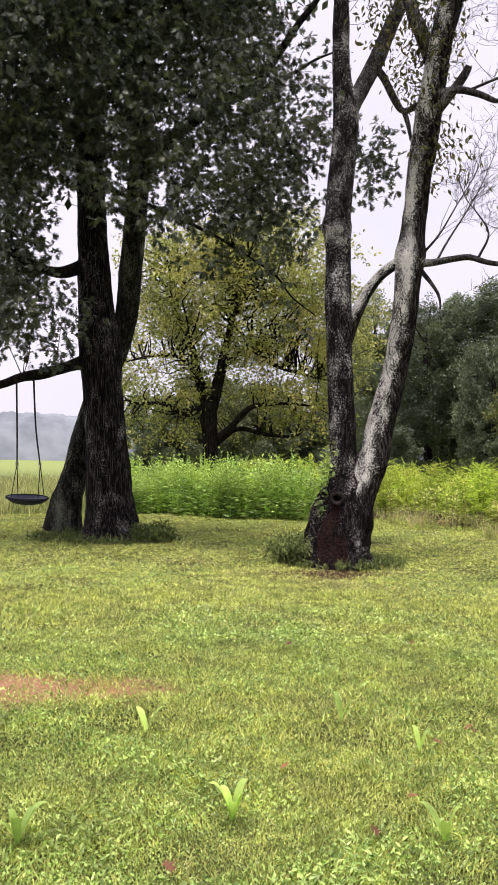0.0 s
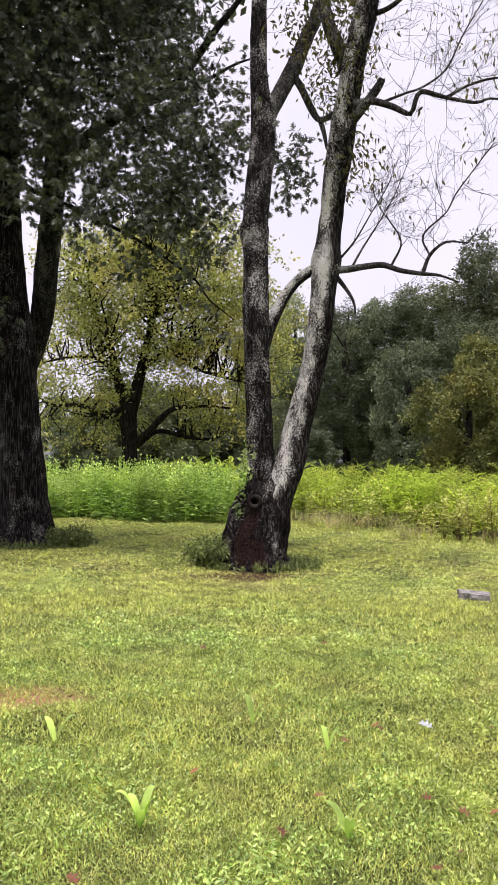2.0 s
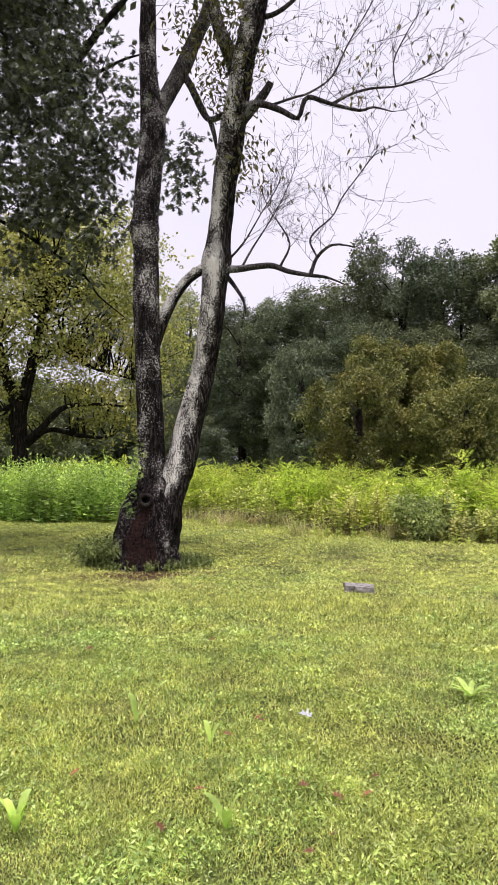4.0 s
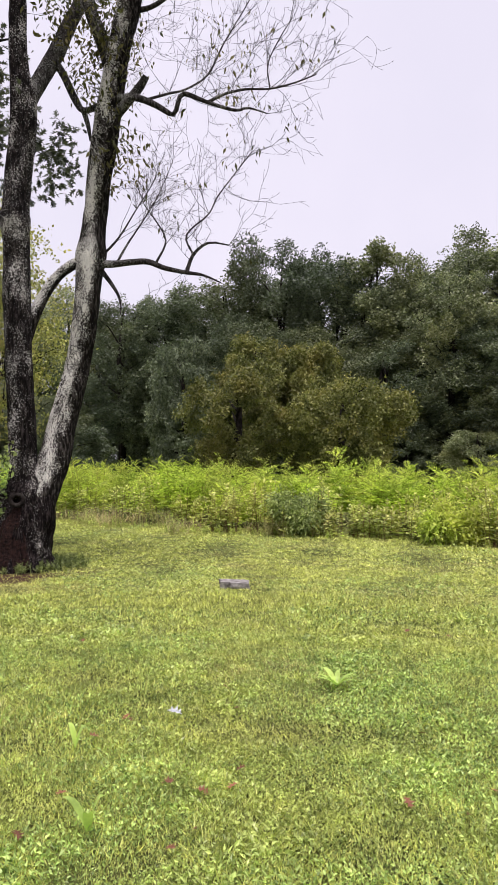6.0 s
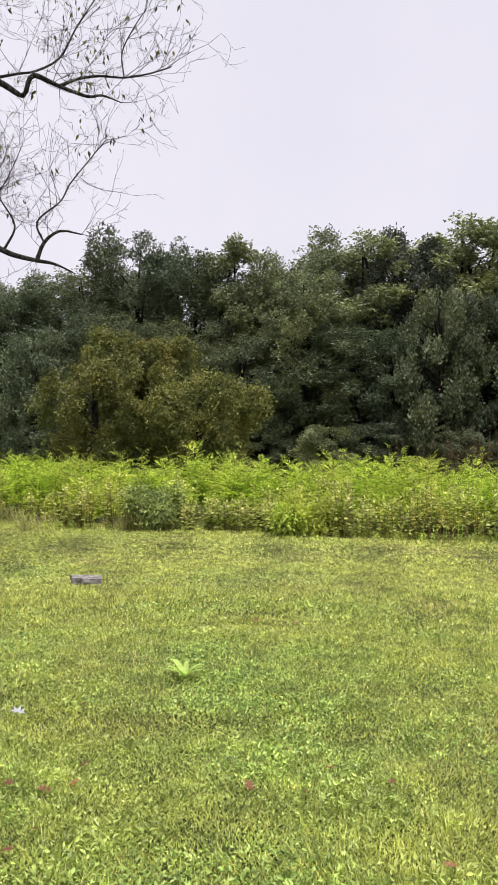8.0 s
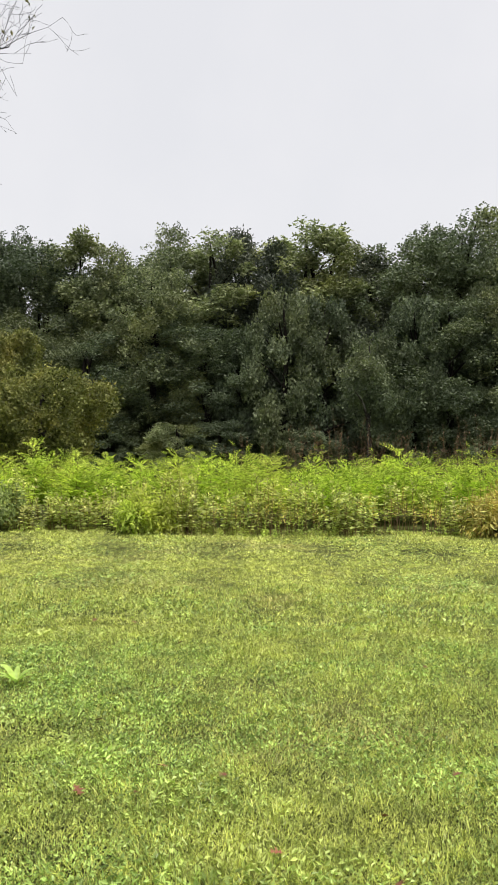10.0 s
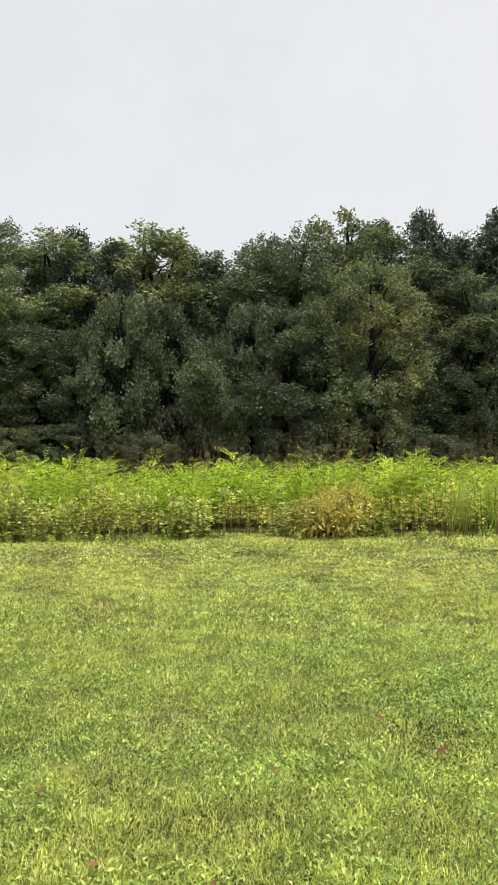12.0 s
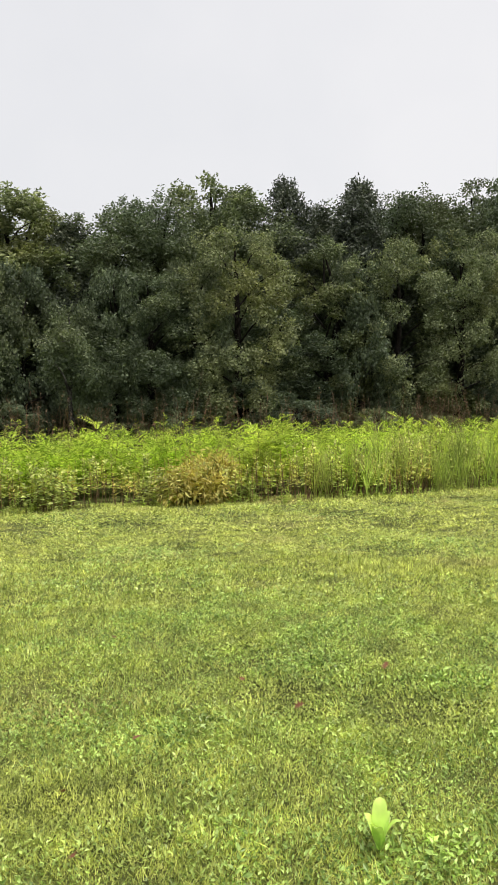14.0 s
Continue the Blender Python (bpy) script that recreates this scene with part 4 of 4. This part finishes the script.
# ---- the walnut beyond ----
def walnut_tree():
    o = (-1.5, 30, 0)
    t = thing("walnut_tree", o, label="spreading yellow-green tree with crooked dark limbs", category="tree")
    r = np.random.default_rng(9)
    trunk = [(-1.47, 30.00, 0.46, 0.369), (-1.49, 30.00, 1.33, 0.304), (-1.51, 30.00, 2.42, 0.294), (-1.57, 30.00, 3.18, 0.327), (-1.30, 30.00, 4.17, 0.240), (-1.06, 30.00, 5.26, 0.196), (-0.80, 30.00, 6.58, 0.131), (-0.67, 30.00, 7.90, 0.076), (-0.60, 30.00, 9.65, 0.033)]
    trunk = [(trunk[0][0], 30.0, -0.1, 0.42), *trunk]
    limb("trunk", trunk, M_BARK_DARK, t, o, 14, 0.2, 0.1)
    others = [[(-1.59, 30.00, 3.07, 0.239), (-1.75, 30.00, 3.94, 0.218), (-2.03, 30.00, 4.81, 0.174), (-2.39, 30.00, 6.11, 0.131), (-2.95, 30.00, 7.20, 0.087), (-3.20, 30.00, 8.73, 0.044)], [(-1.46, 30.00, 2.09, 0.141), (-0.89, 29.60, 2.52, 0.129), (-0.25, 29.20, 3.16, 0.117), (0.16, 29.00, 3.47, 0.095), (1.20, 28.70, 3.57, 0.062), (2.44, 28.50, 3.48, 0.031)], [(-1.33, 30.00, 1.99, 0.120), (-0.48, 30.50, 2.67, 0.100), (0.64, 30.80, 2.48, 0.078), (1.77, 31.00, 2.40, 0.045)], [(-1.79, 30.00, 3.50, 0.131), (-2.39, 29.40, 3.13, 0.096), (-3.21, 29.00, 3.51, 0.074), (-4.23, 28.80, 3.48, 0.052), (-4.74, 28.70, 3.78, 0.031)], [(-1.75, 30.00, 3.94, 0.098), (-2.40, 29.00, 5.11, 0.074), (-3.39, 28.50, 5.24, 0.062), (-4.48, 28.20, 4.97, 0.031)], [(-1.06, 30.00, 5.04, 0.109), (-0.09, 29.50, 5.65, 0.086), (0.99, 29.20, 4.99, 0.064), (2.46, 29.00, 4.57, 0.032)]]
    for nodes in others:
        limb("limb", nodes, M_BARK_DARK, t, o, 8, 0.2, 0.15)
    balls = [(-0.6, 30, 7.6, 3.4, 3.2, 2.6), (-3.4, 29.5, 5.0, 2.0, 2.2, 1.9), (1.8, 29.3, 5.0, 2.2, 2.0, 1.8), (0.8, 29.6, 9.0, 2.8, 2.6, 2.0), (-2.8, 30, 8.4, 2.4, 2.4, 2.0), (2.6, 29.0, 3.2, 1.4, 1.5, 0.7), (3.6, 30.0, 6.4, 1.6, 1.8, 2.2), (-3.6, 29.4, 2.8, 1.6, 1.6, 0.8), (-0.8, 31.8, 3.7, 3.0, 0.9, 1.3)]
    p, way = in_balls(balls, 2000, r, 0.4)
    v, f = twigs_to(p, [trunk[5:], *others], r, 0.028, 0.34, 0.10, 3.2)
    part("branchwork", mesh_from("branchwork", v - o, f, 4, M_BARK_DARK, True), t)
    c = np.repeat(p, 2, 0) + r.normal(0, 0.25, (2 * len(p), 3))
    me = scatter("foliage", spray(15, 0.22, 0.12, 6, False), c, np.repeat(way, 2, 0) * 0.5 + r.normal(0, 0.7, c.shape) - (0, 0, 0.2), r.uniform(0.8, 1.3, len(c)), M_WALNUT, origin=o)
    part("foliage", me, t, "yellow-green leaves")


walnut_tree()


# ---- the woods ----
def woods_tree(name, tall, wide, mat, label, seed, conifer=False, low=0.04, sprays=2500, lumps=70, full=0.45):
    """A whole tree of the woods: trunk, limbs and a crown of hanging leafy masses; full: where its crown is widest."""
    r = np.random.default_rng(seed)
    t = thing(name, label=label, category="tree", group="trees of the woods")
    stem = [(0, 0, -0.1, 0.26), (r.normal(0, 0.1), 0, tall * 0.3, 0.2), (r.normal(0, 0.25), r.normal(0, 0.2), tall * 0.65, 0.13), (0, 0, tall * 0.94, 0.03)]
    v, f = tube(stem, 8, 0.5)
    part("trunk", mesh_from("trunk", v, f, 4, M_BARK_DARK, True), t)
    balls = []
    for k in range(lumps):
        q = (k + r.uniform(0, 1)) / lumps
        z = tall * (low + (0.95 - low) * q)
        a = k * 2.4 + r.normal(0, 0.4)
        if conifer:
            reach = wide * 0.5 * (1.0 - q) ** 0.55 * min(1.0, 0.45 + q * 2.2) * r.uniform(0.45, 1.0)
            s = wide * r.uniform(0.05, 0.09) * (1.15 - 0.5 * q)
            balls.append((reach * math.cos(a), reach * math.sin(a), z, s * 1.1, s * 1.1, s * 0.9))
        else:
            out = (q / full) ** 0.5 if q < full else math.sqrt(max(0.0, 1 - ((q - full) / (1.02 - full)) ** 2))
            reach = wide * 0.5 * (0.28 + 0.72 * out) * r.uniform(0.6, 1.05)
            s = wide * r.uniform(0.065, 0.135)
            balls.append((reach * math.cos(a), reach * math.sin(a), z, s, s, s * r.uniform(0.75, 1.1)))
    balls.append((0, 0, tall * 0.96, wide * 0.06, wide * 0.06, tall * 0.04))
    p, way = in_balls(balls, sprays, r, 0.5)
    arms = [tube([(0, 0, b[2] * 0.8, 0.06), (b[0] * 0.6, b[1] * 0.6, b[2] * 0.95, 0.04), (b[0], b[1], b[2], 0.015)], 5, 0.5) for b in balls[::4]]
    v, f = joined(arms)
    part("branchwork", mesh_from("branchwork", v, f, 4, M_BARK_DARK, True), t)
    if conifer:
        me = scatter("crown", spray(22, 0.17, 0.16, seed, True, 1.0), p, way * 0.4 + r.normal(0, 0.5, p.shape) + (0, 0, 0.5), r.uniform(0.7, 1.1, len(p)), mat)
    else:
        me = scatter("crown", spray(22, 0.17, 0.13, seed, True, 0.8), p, way * 0.5 + r.normal(0, 0.5, p.shape) - (0, 0, 0.5), r.uniform(0.7, 1.15, len(p)), mat, up=way + r.normal(0, 0.4, p.shape) + (0, 0, 0.3))
    part("crown", me, t)
    return t


def woods():
    r = np.random.default_rng(31)
    big = {
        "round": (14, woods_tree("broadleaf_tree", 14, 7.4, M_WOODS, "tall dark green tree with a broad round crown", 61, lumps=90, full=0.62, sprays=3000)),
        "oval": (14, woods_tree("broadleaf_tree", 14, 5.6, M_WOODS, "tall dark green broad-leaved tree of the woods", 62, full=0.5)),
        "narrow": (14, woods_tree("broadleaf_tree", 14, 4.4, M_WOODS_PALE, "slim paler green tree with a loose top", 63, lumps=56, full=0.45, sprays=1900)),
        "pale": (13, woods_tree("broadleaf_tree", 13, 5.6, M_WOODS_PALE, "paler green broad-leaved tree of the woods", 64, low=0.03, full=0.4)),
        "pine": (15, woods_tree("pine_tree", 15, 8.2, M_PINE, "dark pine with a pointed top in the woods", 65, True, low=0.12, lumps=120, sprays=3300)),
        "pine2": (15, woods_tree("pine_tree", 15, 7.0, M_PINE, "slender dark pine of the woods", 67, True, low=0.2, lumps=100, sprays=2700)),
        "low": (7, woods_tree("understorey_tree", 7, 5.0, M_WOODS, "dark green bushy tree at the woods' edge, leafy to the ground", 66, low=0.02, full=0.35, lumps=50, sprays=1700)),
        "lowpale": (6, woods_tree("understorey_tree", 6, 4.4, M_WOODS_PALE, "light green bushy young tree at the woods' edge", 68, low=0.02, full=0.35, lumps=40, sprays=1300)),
    }
    out48, along48 = np.array([math.sin(radians(48)), math.cos(radians(48))]), np.array([math.cos(radians(48)), -math.sin(radians(48))])
    used = set()

    def put(kind, s, n, tall, broad=1.0):
        own, ob = big[kind]
        p = out48 * n + along48 * s
        k = (tall - (0.6 if kind.startswith("pine") else 0.35)) / own
        m = pose(p[0], p[1], 0, 0, 0, r.uniform(0, 360)) @ Matrix.Diagonal((broad * r.uniform(0.92, 1.1), broad * r.uniform(0.92, 1.1), k, 1))
        if kind in used:
            copy_thing(ob, m)
        else:
            used.add(kind)
            ob.matrix_basis = m

    # the skyline: bearing in degrees, rise over the eye as a slope, kind
    line = [(13.0, 0.215, "oval"), (16.5, 0.222, "round"), (20.4, 0.250, "oval"), (24.7, 0.300, "round"), (28.7, 0.280, "oval"), (31.6, 0.288, "narrow"), (34.7, 0.268, "pale"), (38.2, 0.277, "oval"),
            (41.0, 0.262, "narrow"), (43.1, 0.299, "pine"), (45.8, 0.284, "pine2"), (48.0, 0.274, "narrow"), (50.4, 0.266, "narrow"), (52.6, 0.260, "pine"), (55.6, 0.288, "oval"), (59.2, 0.307, "round"), (62.9, 0.289, "narrow"),
            (65.4, 0.296, "oval"), (68.2, 0.312, "pine"), (70.8, 0.303, "pine2"), (73.6, 0.306, "pine"), (76.0, 0.297, "oval"), (78.2, 0.300, "oval"), (81.3, 0.300, "round"), (85.5, 0.30, "oval"), (89.5, 0.30, "round"), (93.0, 0.29, "oval")]
    for bearing, slope, kind in line:
        off = radians(bearing - 48)
        n = 47.5 + r.normal(0, 0.6)
        put(kind, n * math.tan(off), n, 1.5 + slope * n / math.cos(off), {"round": 1.1, "pine": 1.05, "pine2": 1.05, "narrow": 1.25}.get(kind, 1.2))
    # fill behind it, a little lower
    s = -46.0
    while s < 62:
        off = math.atan2(s, 52.5)
        slope = float(np.interp(math.degrees(off) + 48, (10, 20, 26, 40, 52, 60, 70, 92), (0.20, 0.235, 0.27, 0.26, 0.25, 0.275, 0.285, 0.28)))
        put(str(r.choice(("oval", "round", "pale", "pine2"), p=(0.4, 0.3, 0.15, 0.15))), s, 52.5 + r.normal(0, 0.7), 1.5 + slope * 52.5 / math.cos(off) * r.uniform(0.93, 1.03), 1.15)
        s += r.uniform(3.2, 4.6)
    # trees before the skyline, lower
    front = [(17.5, 0.16, "low"), (22.5, 0.20, "oval"), (27.0, 0.19, "oval"), (32.3, 0.17, "oval"), (36.7, 0.222, "pale"), (40.6, 0.18, "oval"), (43.8, 0.12, "low"), (46.4, 0.158, "low"), (49.4, 0.15, "low"), (55.8, 0.15, "low"), (58.2, 0.21, "oval"),
             (61.5, 0.16, "low"), (64.6, 0.238, "pale"), (67.5, 0.17, "oval"), (71.0, 0.215, "narrow"), (73.2, 0.15, "low"), (76.0, 0.21, "pale"), (80.4, 0.215, "pale"), (85.0, 0.2, "oval"), (90.0, 0.2, "low")]
    for bearing, slope, kind in front:
        off = radians(bearing - 48)
        n = 43.6 + r.normal(0, 0.5)
        put(kind, n * math.tan(off), n, 1.5 + slope * n / math.cos(off), 0.95)
    for k in range(9):
        p = (-5.5 + 1.5 * k, 44 + r.normal(0, 1.5))
        put("low", float(along48 @ p), float(out48 @ p), r.uniform(3.3, 5.2))
    for bearing, tall, kind in ((19.5, 3.2, "low"), (33.5, 2.6, "low"), (38.6, 3.4, "lowpale"), (41.8, 2.8, "low"), (48.0, 2.4, "low"), (56.6, 3.5, "lowpale"), (60.3, 2.6, "low"), (66.2, 3.3, "low"), (69.0, 2.4, "low"), (74.6, 4.6, "lowpale"), (79.0, 3.6, "lowpale"), (83.5, 3.5, "low"), (88.0, 4.0, "lowpale")):
        n = 41.6 + r.normal(0, 0.4)
        put(kind, n * math.tan(radians(bearing - 48)), n, tall, 0.8)


woods()


def bare_trunk():
    """A grey half-dead tree with a forked stem at the edge of the woods."""
    x, y = 40.5 * math.sin(radians(52.6)), 40.5 * math.cos(radians(52.6))
    t = thing("bare_tree", (x, y, 0), label="half-dead grey tree with bare crooked stems", category="tree")
    r = np.random.default_rng(69)
    stem = [(0, 0, -0.1, 0.17), (0.1, 0, 1.6, 0.13), (0.0, 0, 3.0, 0.11), (0.25, 0, 4.8, 0.07), (0.1, 0, 7.0, 0.03)]
    fork = [(-0.25, 0, 0.2, 0.06), (-0.05, 0, 1.0, 0.07), (0.06, 0, 1.7, 0.08)]
    arms = [[(0.0, 0, 3.0, 0.07), (-0.7, -0.2, 4.0, 0.05), (-1.5, -0.3, 4.6, 0.02)], [(0.2, 0, 4.4, 0.06), (0.9, -0.2, 5.0, 0.04), (1.7, -0.4, 5.2, 0.02)], [(0.15, 0, 3.8, 0.05), (0.8, 0.1, 4.2, 0.035), (1.4, 0, 4.1, 0.015)]]
    limb("trunk", stem, M_BARK_UP, t, (0, 0, 0), 8, 0.2, 0.15)
    limb("trunk", fork, M_BARK_UP, t, (0, 0, 0), 8, 0.2, 0.15)
    for nodes in arms:
        limb("limb", nodes, M_BARK_UP, t, (0, 0, 0), 6, 0.2, 0.15)
    (v, f), ends = bare_twigs([*arms, stem[2:]], 30, 1.2, r, 0.4, 0.014)
    part("twigwork", mesh_from("twigwork", v, f, 4, M_BARK_UP, True), t)
    c = np.repeat(ends, 3, 0) + r.normal(0, 0.2, (3 * len(ends), 3))
    part("foliage", scatter("foliage", spray(12, 0.2, 0.14, 70, True), c, r.normal(0, 0.6, c.shape), r.uniform(0.7, 1.1, len(c)), M_WOODS), t)


bare_trunk()


def young_tree(place, tall, wide, seed, label, full):
    t = woods_tree("young_tree", tall, wide, M_YOUNG, label, seed, low=0.2, sprays=1500, lumps=46, full=full)
    t.location = (*place, 0)
    del t["group"]


young_tree((12.4, 31.6), 5.4, 4.3, 71, "bushy olive-green young tree before the woods", 0.7)
young_tree((16.9, 30.2), 5.0, 5.2, 72, "broad flat-topped olive young tree before the woods", 0.75)
young_tree((15.4, 36.8), 8.0, 3.4, 73, "olive young tree behind two others", 0.6)
young_tree((18.1, 35.9), 7.6, 3.0, 74, "slimmer olive young tree behind two others", 0.6)


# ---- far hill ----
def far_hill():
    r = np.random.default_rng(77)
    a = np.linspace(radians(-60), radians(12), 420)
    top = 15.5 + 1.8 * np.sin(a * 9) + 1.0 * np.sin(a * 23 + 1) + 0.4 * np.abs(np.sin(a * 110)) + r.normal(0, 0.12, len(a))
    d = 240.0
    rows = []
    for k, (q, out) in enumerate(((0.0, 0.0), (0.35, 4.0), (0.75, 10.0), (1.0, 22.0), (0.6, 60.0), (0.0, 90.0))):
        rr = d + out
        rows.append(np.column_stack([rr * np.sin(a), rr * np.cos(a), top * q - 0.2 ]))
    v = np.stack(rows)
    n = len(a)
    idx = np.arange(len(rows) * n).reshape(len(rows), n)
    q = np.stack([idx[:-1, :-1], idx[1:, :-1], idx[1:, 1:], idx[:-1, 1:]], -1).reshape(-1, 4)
    tagged(new("backdrop", mesh_from("backdrop", v, q, 4, M_HILL, True)), "wooded hill across the field, distance haze put into its grey colour", "hill", kind="structure")


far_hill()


# ---- small things on the lawn ----
def slab():
    me = bpy.data.meshes.new("stone_slab")
    bm = bmesh.new()
    bmesh.ops.create_cube(bm, size=1)
    bmesh.ops.scale(bm, vec=(0.36, 0.26, 0.075), verts=bm.verts)
    bmesh.ops.subdivide_edges(bm, edges=bm.edges, cuts=4, use_grid_fill=True)
    for v in bm.verts:
        v.co += Vector((noise.noise(v.co * 9), noise.noise(v.co * 9 + Vector((5, 0, 0))), 0.35 * noise.noise(v.co * 7))) * 0.03
    bm.to_mesh(me)
    bm.free()
    me.materials.append(M_STONE)
    ob = tagged(new("stone_slab", me), "weathered grey flat stone lying in the grass", "stone")
    ob.location, ob.rotation_euler = (3.58, 8.72, 0.02), (0, radians(3), radians(-18))


slab()


def dock(place, leaves, seed, label, steep=(0.6, 1.6)):
    """A rosette of long upright dock leaves with pale midribs."""
    r = np.random.default_rng(seed)
    t = thing("dock_weed", (*place, 0), label=label, category="weed", group="dock weeds in the lawn")
    for k in range(leaves):
        a, long, rise = k * 2.4 + r.uniform(-0.4, 0.4), r.uniform(0.15, 0.25) if leaves < 9 else r.uniform(0.12, 0.2), r.uniform(*steep)
        n, v = 7, []
        for i in range(n):
            u = i / (n - 1)
            w = long * 0.115 * math.sin(math.pi * min(1, 0.12 + 0.86 * u)) ** 0.8 * (1.0 + 0.12 * math.sin(u * 19))
            d, z = long * u * math.cos(math.atan(rise)) * (1 + 0.2 * u * u), long * u * math.sin(math.atan(rise)) * (1 - 0.35 * u * u)
            for x in (-w, 0.0, w):
                v.append((d * math.cos(a) - x * math.sin(a), d * math.sin(a) + x * math.cos(a), z + abs(x) * 0.4 + 0.01))
        q = [(3 * i + j, 3 * i + j + 1, 3 * i + j + 4, 3 * i + j + 3) for i in range(n - 1) for j in (0, 1)]
        part("leaf", mesh_from("leaf", v, q, 4, M_DOCK, True), t)


for place, leaves, seed in (((-0.04, 3.25), 5, 81), ((-0.86, 3.02), 5, 82), ((2.70, 4.52), 10, 83), ((3.0, 0.48), 6, 84), ((0.56, 4.5), 2, 85), ((0.91, 4.05), 2, 86), ((-0.53, 4.26), 2, 87), ((0.80, 3.1), 3, 88)):
    dock(place, leaves, seed, "bright green dock weed rosette in the lawn" if leaves > 2 else "single upright pale weed leaf in the lawn", (0.6, 1.4) if leaves > 9 else (1.7, 5.0))


def fallen_leaves():
    r = np.random.default_rng(91)
    outline, face = oak_outline()
    first = None
    spots = [(1.26, 4.32), (0.20, 3.77), (1.22, 3.40), (1.34, 3.25), (1.48, 3.25), (1.19, 2.92), (1.06, 2.81), (0.53, 3.13), (0.75, 3.46), (1.25, 4.37), (-0.26, 2.83), (2.68, 2.49), (2.29, 2.61), (2.37, 1.85), (2.89, 1.75), (3.53, 6.89)]
    for k in range(24):
        a, d = r.uniform(radians(-15), radians(80)), r.uniform(2.6, 7)
        spots.append((d * math.sin(a), d * math.cos(a)))
    for x, y in spots:
        if first is None:
            v = outline - (0, 0.5, 0)
            first = new("fallen_leaf", mesh_from("fallen_leaf", v * (1, 1, 1.2), face, face.shape[1], M_FALLEN))
            tagged(first, "curled reddish-brown oak leaf lying in the grass", "leaf", "fallen leaves on the lawn")
            ob = first
        else:
            ob = copy_thing(first, Matrix())
        s = r.uniform(0.04, 0.07)
        ob.matrix_basis = pose(x, y, 0.035, r.uniform(-25, 25), r.uniform(-25, 25), r.uniform(0, 360)) @ Matrix.Diagonal((s * 1.3, s, s, 1))


fallen_leaves()
v, f = oak_outline()
grey = new("fallen_leaf", mesh_from("fallen_leaf", (v - (0, 0.5, 0)) * (0.11, 0.10, 0.16), f, f.shape[1], plain_material("grey_leaf", (0.25, 0.27, 0.28), (0.45, 0.47, 0.48), 0.5, 60.0)))
tagged(grey, "pale grey dry leaf lying in the grass", "leaf", "fallen leaves on the lawn")
grey.matrix_basis = pose(1.53, 4.33, 0.045, 18, -12, 40)
